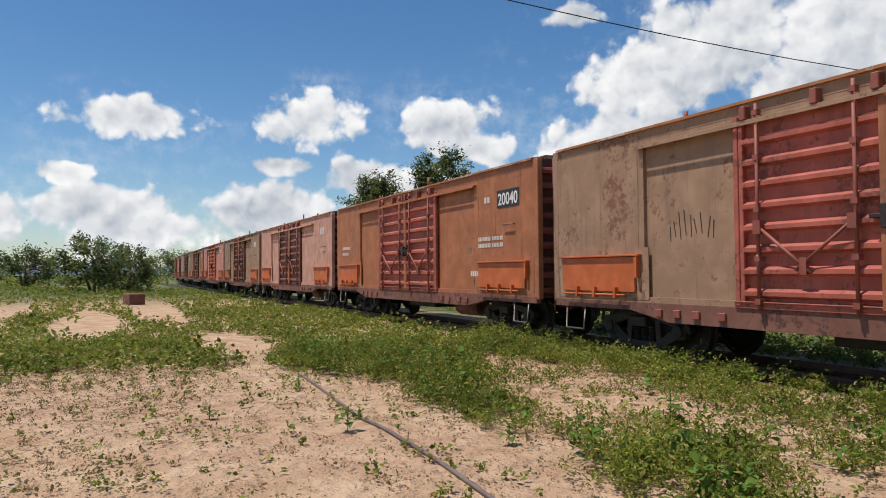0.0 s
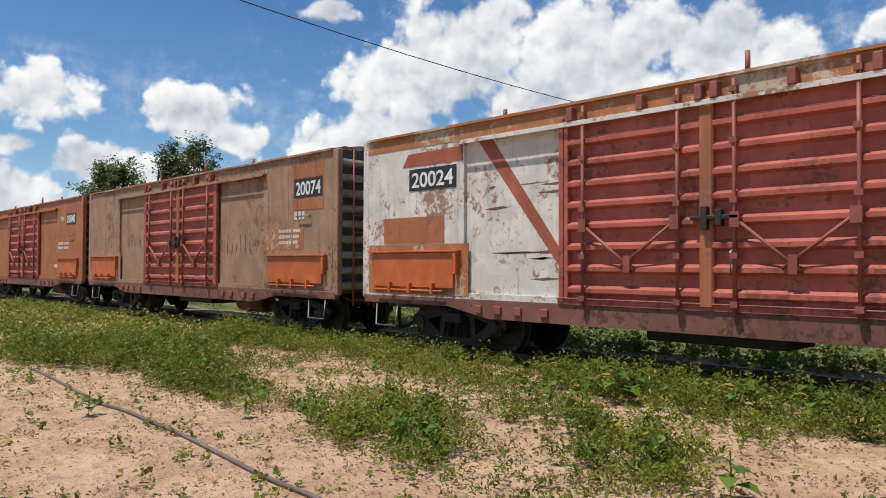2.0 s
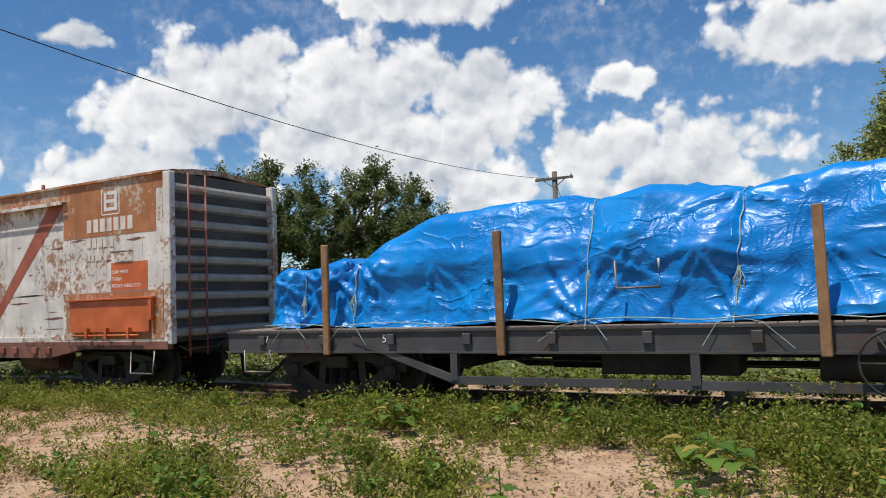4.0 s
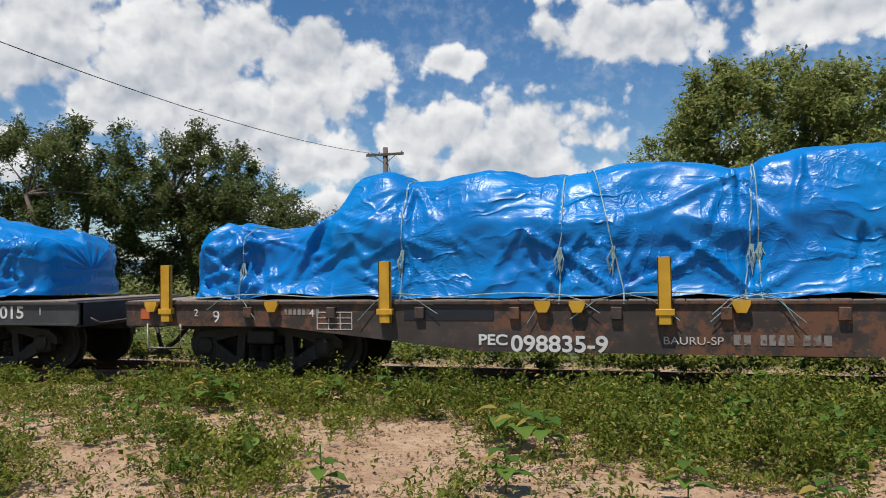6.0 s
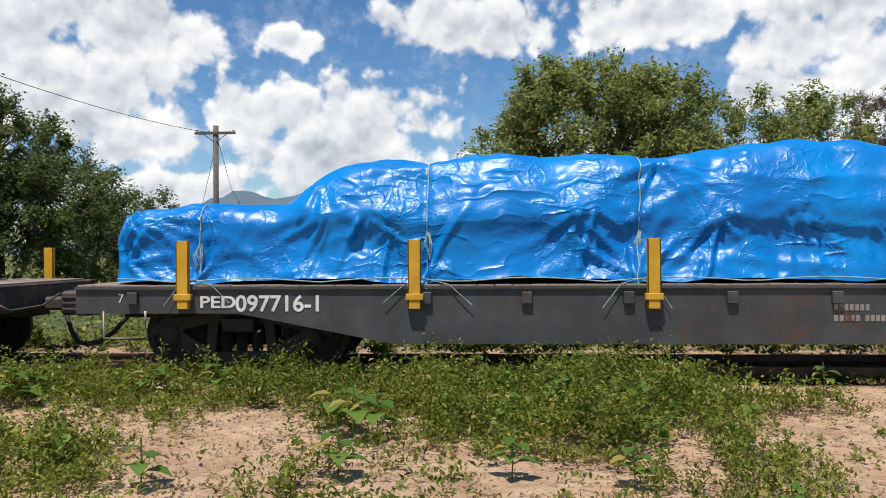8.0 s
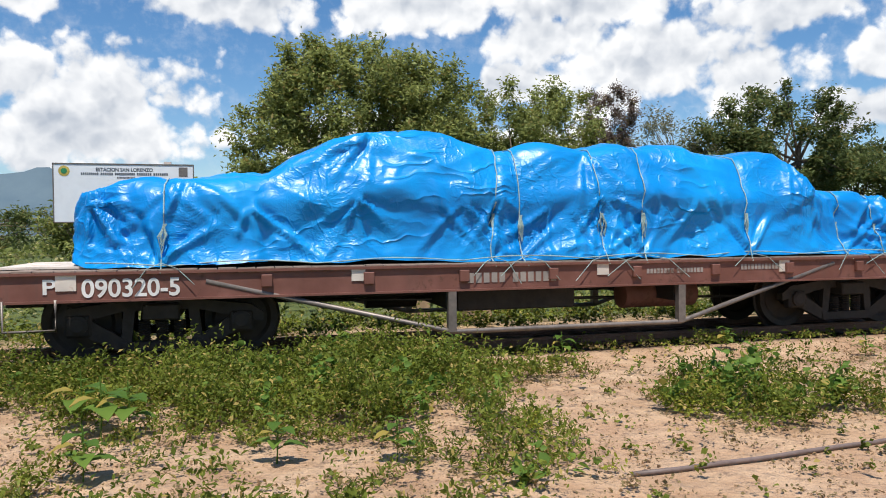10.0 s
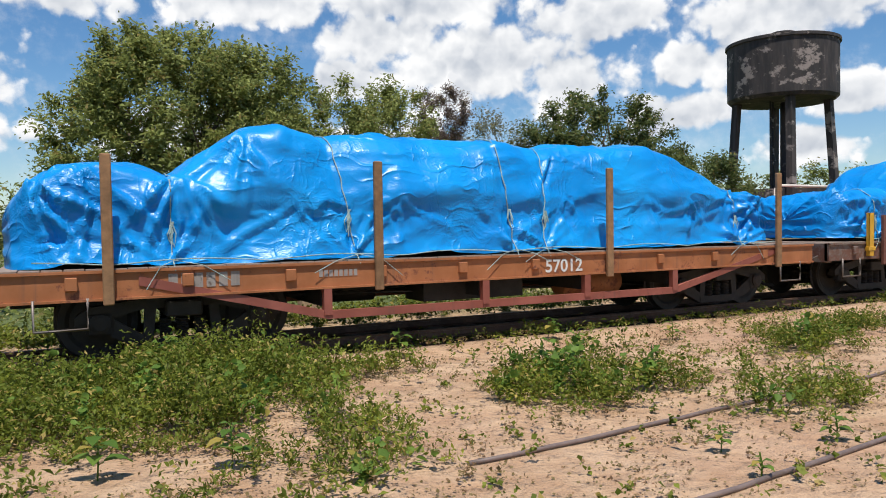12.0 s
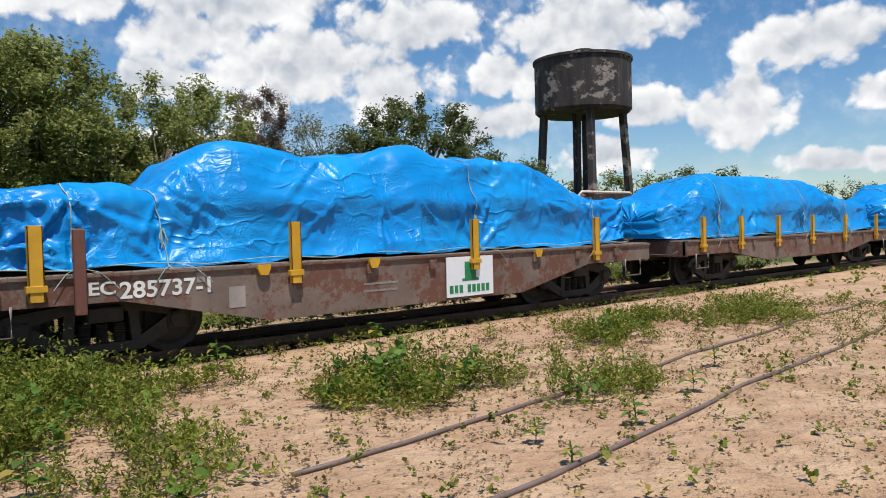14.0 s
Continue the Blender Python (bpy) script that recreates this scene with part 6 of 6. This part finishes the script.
def weeds():
    scatter("weeds", "low green weeds with small narrow leaves on sand", M_WEED, 201, 13000, (-15, 15), (1.2, 8.7), 52, 0.042, 0.28, 0.15, near_ok, 0.75, 0.20)
    scatter("bushy_weeds", "clumps of taller green weeds with upright shoots", M_WEED, 202, 2100, (-15, 15), (2.4, 8.5), 230, 0.050, 0.46, 0.23, lambda x, y: (near_ok(x, y) - 0.15) * 0.8, 0.65, 0.21)
    scatter("yellow_weeds", "patches of bright yellow-green weeds", M_LIME, 204, 3400, (-15, 15), (2.2, 8.6), 60, 0.046, 0.34, 0.17, lambda x, y: (near_ok(x, y) - 0.1) * (0.9 if noise.noise(Vector((x * 0.55, y * 0.8, 51.0))) > 0.12 else 0.05), 0.5, 0.24)
    scatter("broad_weeds", "bushier broad-leaved green weeds", M_BUSH, 203, 900, (-15, 15), (2.0, 8.5), 40, 0.068, 0.42, 0.2, lambda x, y: (near_ok(x, y) - 0.35) * 1.1, 0.05, 0.40, True)
    scatter("sprouts", "small green sprouts scattered over bare sand", M_WEED, 205, 3300, (-15, 16), (-3.0, 8.4), 15, 0.042, 0.15, 0.08, lambda x, y: 0.55 + 0.5 * noise.noise(Vector((x * 0.9, y * 0.9, 41.0))) if coverage(x, y) < 0.35 and x * x + y * y > 9 else 0.0, 0.2, 0.40)
    scatter("dry_sprigs", "dry brownish sprigs on bare sand", M_DRY, 207, 8000, (-15, 15), (-3.0, 8.7), 18, 0.03, 0.11, 0.10, lambda x, y: 0.8 - abs(near_ok(x, y) - 0.1) if near_ok(x, y) > -0.9 else 0.22)
    scatter("leaf_litter", "dry leaf litter strewn on sand", M_DRY, 208, 20000, (-15, 16), (-3.0, 8.8), 5, 0.026, 0.012, 0.22, lambda x, y: 0.55 + 0.9 * noise.noise(Vector((x * 1.3, y * 1.3, 21.0))), 0.0)
    scatter("trackside_weeds", "taller weeds along the edge of the track", M_WEED, 209, 1500, (-16, 4.5), (7.3, 8.75), 80, 0.050, 0.38, 0.18, lambda x, y: coverage(x, y) * 0.8, 0.65, 0.22)
    scatter("sandy_weeds", "green weeds in patches on sand", M_WEED, 210, 6600, (-34, -13), (-5, 8.6), 34, 0.06, 0.26, 0.28, lambda x, y: coverage(x, y) - 0.1)
    scatter("far_weeds", "green ground cover beside the track", M_WEED, 211, 4600, (-75, -14), (-22, 8.6), 26, 0.11, 0.34, 0.42, lambda x, y: 0 if y < -18 or y > 8.4 + bend(x) else coverage(x, y))
    scatter("far_weeds", "scattered ground cover on sandy earth", M_WEED, 213, 2600, (14, 60), (0, 8.6), 26, 0.09, 0.24, 0.32, lambda x, y: coverage(x, y) * 0.9 - 0.1 + (0.5 if x > 26 else 0))
    scatter("ballast_weeds", "weeds between and behind the rails", M_WEED, 215, 1500, (-20, 24), (11.0, 13.0), 40, 0.06, 0.32, 0.2, lambda x, y: 0.9)
    scatter("rail_edge_weeds", "low weeds against the near rail", M_WEED, 214, 1500, (-18, 26), (8.62, 9.12), 26, 0.045, 0.17, 0.13, lambda x, y: 0.35 + 0.9 * noise.noise(Vector((x * 0.7, y, 33))))
    scatter("rail_weeds", "thin weeds between the rails", M_WEED, 216, 500, (-20, 24), (9.45, 10.2), 14, 0.05, 0.12, 0.12, lambda x, y: 0.7 * (noise.noise(Vector((x * 0.5, y, 3))) + 0.4))
    scatter("scrub", "thick yellow-green scrub behind the track", M_SCRUB, 217, 3100, (-34, 40), (12.5, 27), 40, 0.09, 0.75, 0.42, lambda x, y: 0.95)
    scatter("far_scrub", "thick scrub on the plain", M_SCRUB, 219, 2000, (-95, 95), (26, 80), 26, 0.24, 1.0, 1.1, lambda x, y: 0.9)
    scatter("far_scrub", "thick scrub beside the distant track", M_SCRUB, 221, 1900, (-190, -20), (13, 40), 28, 0.2, 1.0, 1.0, lambda x, y: 0.9 if y > 13 + bend(x) else 0)
    scatter("far_scrub", "thick scrub on the plain", M_WEED, 223, 1900, (-240, -70), (-60, 12), 26, 0.28, 0.9, 1.3, lambda x, y: max(0, coverage(x * 0.6, y)) if y < 7 + bend(x) else 0)
    scatter("far_scrub", "thick scrub on the plain", M_WEED, 225, 1500, (30, 150), (12, 60), 26, 0.26, 0.9, 1.2, lambda x, y: 0.9)


weeds()


def seedlings():
    """Single broad-leaved plants standing clear of the rest."""
    spots = ((-8.2, 2.75, 0.26), (-11.2, 3.0, 0.2), (-9.5, 1.6, 0.16), (-7.0, 3.9, 0.2), (-5.0, 7.0, 0.34), (-4.8, 7.35, 0.5), (-3.5, 7.7, 0.5), (-2.9, 8.0, 0.45), (-6.9, 5.7, 0.36), (-5.9, 5.9, 0.3), (-4.7, 7.6, 0.4), (-1.3, 6.6, 0.5), (-0.9, 6.3, 0.44), (0.2, 6.9, 0.4), (-1.1, 6.3, 0.48), (-2.3, 4.9, 0.34), (-1.0, 5.1, 0.36), (0.2, 5.2, 0.34), (1.0, 5.0, 0.3), (5.0, 3.45, 0.22), (6.3, 3.7, 0.24), (4.1, 3.7, 0.2), (6.9, 4.9, 0.26), (3.9, 3.2, 0.16), (7.6, 4.2, 0.24), (2.3, 8.2, 0.4), (3.7, 8.3, 0.36), (6.0, 8.3, 0.3), (7.4, 7.5, 0.3), (-6.2, 8.2, 0.4), (-9.2, 7.9, 0.36), (0.9, 8.3, 0.42))
    for i, (x, y, h) in enumerate(spots):
        rng = np.random.RandomState(300 + i)
        bm = bmesh.new()
        for k in range(rng.randint(7, 11)):
            a = k * 2.4 + rng.uniform(-0.3, 0.3)
            z = h * (0.35 + 0.65 * (k / 9.0))
            l = h * rng.uniform(0.32, 0.5) * (1.15 - 0.5 * k / 9.0)
            wd = l * 0.42
            o = Vector((math.cos(a), math.sin(a), 0))
            sd = Vector((-math.sin(a), math.cos(a), 0))
            b0 = Vector((0, 0, z)) + o * l * 0.25
            rows = [(0.0, 0.05, 0.0), (0.3, 1.0, 0.08), (0.65, 0.75, 0.02), (1.0, 0.05, -0.22)]
            ring = []
            for u, wk, dz in rows:
                cpt = b0 + o * l * u + Vector((0, 0, l * dz))
                ring.append((bm.verts.new(cpt + sd * wd * wk + Vector((0, 0, 0.06 * l))), bm.verts.new(cpt), bm.verts.new(cpt - sd * wd * wk + Vector((0, 0, 0.06 * l)))))
            for p, q in zip(ring, ring[1:]):
                bm.faces.new((p[0], p[1], q[1], q[0])).smooth = True
                bm.faces.new((p[1], p[2], q[2], q[1])).smooth = True
            tube(bm, [(0, 0, z - 0.02), b0], 0.004, 4)
        hold = tagged(new("broadleaf_plant", None), "young broad-leaved green plant on sandy soil", "plant", "broad-leaved plants")
        hold.location = (x, y, relief(x, y))
        part("foliage", bm, M_BUSH, hold)
        part("stem", tubes(([(0, 0, -0.03), (0.01, 0, h * 0.5), (0, 0.01, h)], 0.006), sides=5), M_BUSH, hold)


seedlings()


def water_tower():
    x, y = at(-52.05, 40)
    t = tagged(new("water_tower", None), "blackened concrete water tower on splayed legs", "water tower")
    t.location = (x, y, 0)
    t.rotation_euler = (0, 0, radians(12))
    bm = bmesh.new()
    lathe(bm, ((2.35, 7.35), (2.5, 7.5), (2.5, 10.0), (2.58, 10.02), (2.58, 10.16), (2.3, 10.22), (0.4, 10.36), (0.0001, 10.37)), (0, 0, 0), "z", 48)
    part("tank", bm, M_TANK, t, "soot-black round tank with pale patches")
    bm = bmesh.new()
    lathe(bm, ((0.48, 10.3), (0.48, 10.62), (0.55, 10.64), (0.55, 10.72), (0.0001, 10.75)), (0.1, 0, 0), "z", 20)
    part("hatch_lid", bm, M_TANK, t)
    for k in range(4):
        a = math.pi / 2 * k + 0.62
        c, s = math.cos(a), math.sin(a)
        part("leg", tubes(([(c * 2.55, s * 2.55, -0.3), (c * 2.05, s * 2.05, 7.45)], 0.22), sides=4), M_TANK, t)
    part("ring_beam", lathe(bmesh.new(), ((2.15, 2.7), (2.55, 2.7), (2.55, 3.1), (2.15, 3.1), (2.15, 2.7)), (0, 0, 0), "z", 6), M_TANK, t)
    part("down_pipe", tubes(([(0.2, 0, 0), (0.2, 0, 7.5)], 0.19), ([(-0.5, 0.2, 0), (-0.5, 0.2, 7.5)], 0.05), ([(-0.75, 0.2, 0), (-0.75, 0.2, 7.5)], 0.05)), M_TANK, t)
    x, y = at(-53.2, 36)
    g = tagged(new("pipe_gantry", None), "pale bent pipe frame beside the water tower", "pipe frame")
    g.location = (x, y, 0)
    part("frame", tubes(([(-1.6, 0, 0), (-1.6, 0, 2.95), (-1.4, 0, 3.1), (1.5, -0.6, 3.05), (1.7, -0.6, 2.9), (1.7, -0.6, 0)], 0.06)), M_FADED, g)
    x, y = at(-50.0, 33)
    h = tagged(new("shed", None), "low brick shed with a reddish roof", "shed")
    h.location = (x + 1.0, y, 0)
    part("wall", boxes((-3.5, 3.0, -1.5, 1.5, 0, 2.2)), M_STONE, h)
    part("roof", slab(bmesh.new(), ((-3.7, 2.2), (3.2, 2.2), (3.2, 2.3), (-3.7, 2.3)), -1.8, 1.8), M_TRUSS, h)


water_tower()


def station_sign():
    """A white printed board on two posts."""
    s = tagged(new("station_sign", None), "white station notice board on two posts", "sign")
    s.location = (-2.40, 17.0, 0)
    part("board", boxes((-1.37, 1.37, -0.02, 0.02, 1.82, 3.02), bevel=0.004), M_SIGN, s)
    part("board_frame", boxes((-1.39, 1.39, -0.03, 0.03, 3.02, 3.045), (-1.39, 1.39, -0.03, 0.03, 1.80, 1.82), (-1.39, -1.37, -0.03, 0.03, 1.80, 3.045), (1.37, 1.39, -0.03, 0.03, 1.80, 3.045)), M_ROD, s)
    for q in (-0.75, 0.85):
        part("post", boxes((q - 0.075, q + 0.075, 0.03, 0.13, 0, 1.82 if q < 0 else 3.1)), M_FADED if q > 0 else M_YELLOW, s)
    part("heading", lettering("ESTACION SAN LORENZO", 0.105, -0.56, -0.022, 2.88, 1.12, 1.0, 0.003), M_INK, s, "dark printed station name")
    bars(s, M_INK, -0.022, ((-0.85, 2.80, 0.05, (0.35, 0.25, 0.4, 0.3, 0.3)), (-0.15, 2.73, 0.035, (0.35,)), (-0.38, 2.06, 0.045, (0.3, 0.5, 0.4, 0.2)), (-0.45, 1.98, 0.045, (0.6, 0.3, 0.5, 0.3)), (-0.1, 1.90, 0.045, (0.35, 0.3, 0.4))), "print_bar")
    part("crest", lathe(bmesh.new(), ((0.11, -0.024), (0.0001, -0.026)), (-1.17, 0, 2.88), "y", 20), M_GOLD, s, "round yellow crest")
    part("crest", lathe(bmesh.new(), ((0.06, -0.027), (0.0001, -0.028)), (-1.17, 0, 2.88), "y", 16), M_GREEN, s)
    part("crest", boxes((1.08, 1.26, -0.024, -0.02, 2.78, 2.98)), M_ROD, s, "grey printed crest")


station_sign()


def poles():
    x, y = -12.93, 35.7
    p = tagged(new("utility_pole", None), "weathered timber power pole with a crossarm", "utility pole")
    p.location = (x, y, 0)
    part("pole", tubes(([(0, 0, -0.4), (0, 0, 7.75)], 0.13), sides=10), M_POLE, p)
    part("crossarm", boxes((-1.0, 1.0, -0.16, -0.05, 7.32, 7.44)), M_POLE, p)
    part("brace", tubes(([(-0.6, -0.1, 7.35), (0, -0.1, 6.9)], 0.02), ([(0.6, -0.1, 7.35), (0, -0.1, 6.9)], 0.02)), M_POLE, p)
    for q in (-0.9, 0.9, -0.3):
        part("insulator", lathe(bmesh.new(), ((0.03, 7.44), (0.05, 7.5), (0.03, 7.56)), (q, -0.1, 0), "z", 8), M_FADED, p)
    part("guy_wire", tubes(([(0, 0, 6.8), (-2.4, 2.0, 0)], 0.012), sides=4), M_WIRE, p)
    x2, y2 = at(18.3, 80)
    q = tagged(new("utility_pole", None), "thin distant power pole", "utility pole")
    q.location = (x2, y2, 0)
    part("pole", tubes(([(0, 0, -0.3), (0, 0, 6.9)], 0.14)), M_POLE, q)
    pts = []
    for i in range(25):
        u = i / 24
        pts.append((x - 0.5 - 0.5 * u, y + (-12 - y) * u, 7.45 + 1.86 * u - 6.68 * u * (1 - u)))
    tagged(link_mesh("overhead_wire", tubes((pts, 0.012), sides=5), M_WIRE), "thin overhead cable slung from a pole", "cable")
    tagged(link_mesh("overhead_wire", tubes(([(x, y, 7.4), ((x + x2) / 2, (y + y2) / 2, 6.4), (x2, y2, 6.8)], 0.015), sides=4), M_WIRE), "thin overhead cable between poles", "cable")


poles()


def masonry_remains():
    for azim, dist, w, h, lean in ((-12.6, 13.6, 0.62, 1.95, 2), (-17.6, 13.2, 0.5, 1.75, -2)):
        x, y = at(azim, dist)
        bm = slab(bmesh.new(), ((-w / 2, -0.1), (w / 2, -0.1), (w / 2 - 0.01, h * 0.82), (w * 0.28, h * 0.97), (-w * 0.15, h), (-w / 2, h * 0.96)), -0.12, 0.12)
        bmesh.ops.bevel(bm, geom=bm.edges[:], offset=0.02, segments=1, affect="EDGES")
        ob = link_mesh("stone_slab", bm, M_STONE)
        ob.matrix_world = pose(x, y, relief(x, y), 0, lean, 8)
        tagged(ob, "sandy masonry slab with a broken top", "masonry slab", "masonry remains")
    b = link_mesh("stone_block", boxes((-0.45, 0.45, -0.4, 0.4, -0.1, 0.55), bevel=0.04), M_SILL)
    b.matrix_world = pose(-42, 2.2, relief(-42, 2.2), 0, 0, 20)
    tagged(b, "reddish masonry block on the sand", "masonry block")


masonry_remains()


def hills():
    m, n, p, pos = material("hillside_with_painted_haze")
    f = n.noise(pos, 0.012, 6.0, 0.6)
    # aerial haze is mixed into the base colour as a pale blue
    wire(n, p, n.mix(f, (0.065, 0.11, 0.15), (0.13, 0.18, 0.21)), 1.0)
    verts, faces = [], []
    k = 0
    for i in range(-140, 141):
        az_ = i * 0.75
        x, y = at(az_, 2400)
        e = 0.9 + 0.8 * noise.noise(Vector((az_ * 0.06, 0, 0))) + 0.5 * noise.noise(Vector((az_ * 0.25, 3, 0)))
        e += 3.1 * math.exp(-((az_ - 20.5) / 5.0) ** 2) + 2.6 * math.exp(-((az_ - 12.5) / 2.0) ** 2) + 2.2 * math.exp(-((az_ - 16.0) / 4.0) ** 2)
        e += 0.35 * noise.noise(Vector((az_ * 0.9, 5, 0)))
        if abs(az_) > 75:
            e *= 0.6
        verts += [(x, y, -30), (x * 1.12, y * 1.12, 2400 * math.tan(radians(max(0.25, e))))]
        if k:
            faces.append((2 * k - 2, 2 * k, 2 * k + 1, 2 * k - 1))
        k += 1
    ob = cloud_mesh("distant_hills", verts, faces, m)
    for q in ob.data.polygons:
        q.use_smooth = True
    tagged(ob, "hazy blue line of distant hills", "hills", kind="structure")


hills()


# ---------------------------------------------------------------- motion of the train
def travel(t):
    """Metres rolled since the start; speed eases between the given moments."""
    knots = ((0, SPEED[0]), (3, SPEED[1]), (6, SPEED[2]), (10, SPEED[3]), (14, SPEED[4]))
    out = 0.0
    for (t0, v0), (t1, v1) in zip(knots, knots[1:]):
        if t <= t0:
            break
        u = min(t, t1) - t0
        out += v0 * u + (v1 - v0) * u * u / (2 * (t1 - t0))
    return out


SPEED = (6.146, 6.214, 6.634, 6.011, 5.592)


def motions():
    for ob, s in MOVERS:
        rows = []
        for k in range(29):
            t = k * 0.5
            x = s - travel(t)
            rows.append((t, pose(x, YC + bend(x), RAIL, 0, 0, heading(x))))
        walk(ob, rows)
    for ob in WHEELS:
        x = ob.location.x
        walk(ob, [(k * 0.1, pose(x, 0, 0.42, 0, -math.degrees(travel(k * 0.1) / 0.42), 0)) for k in range(141)])


motions()
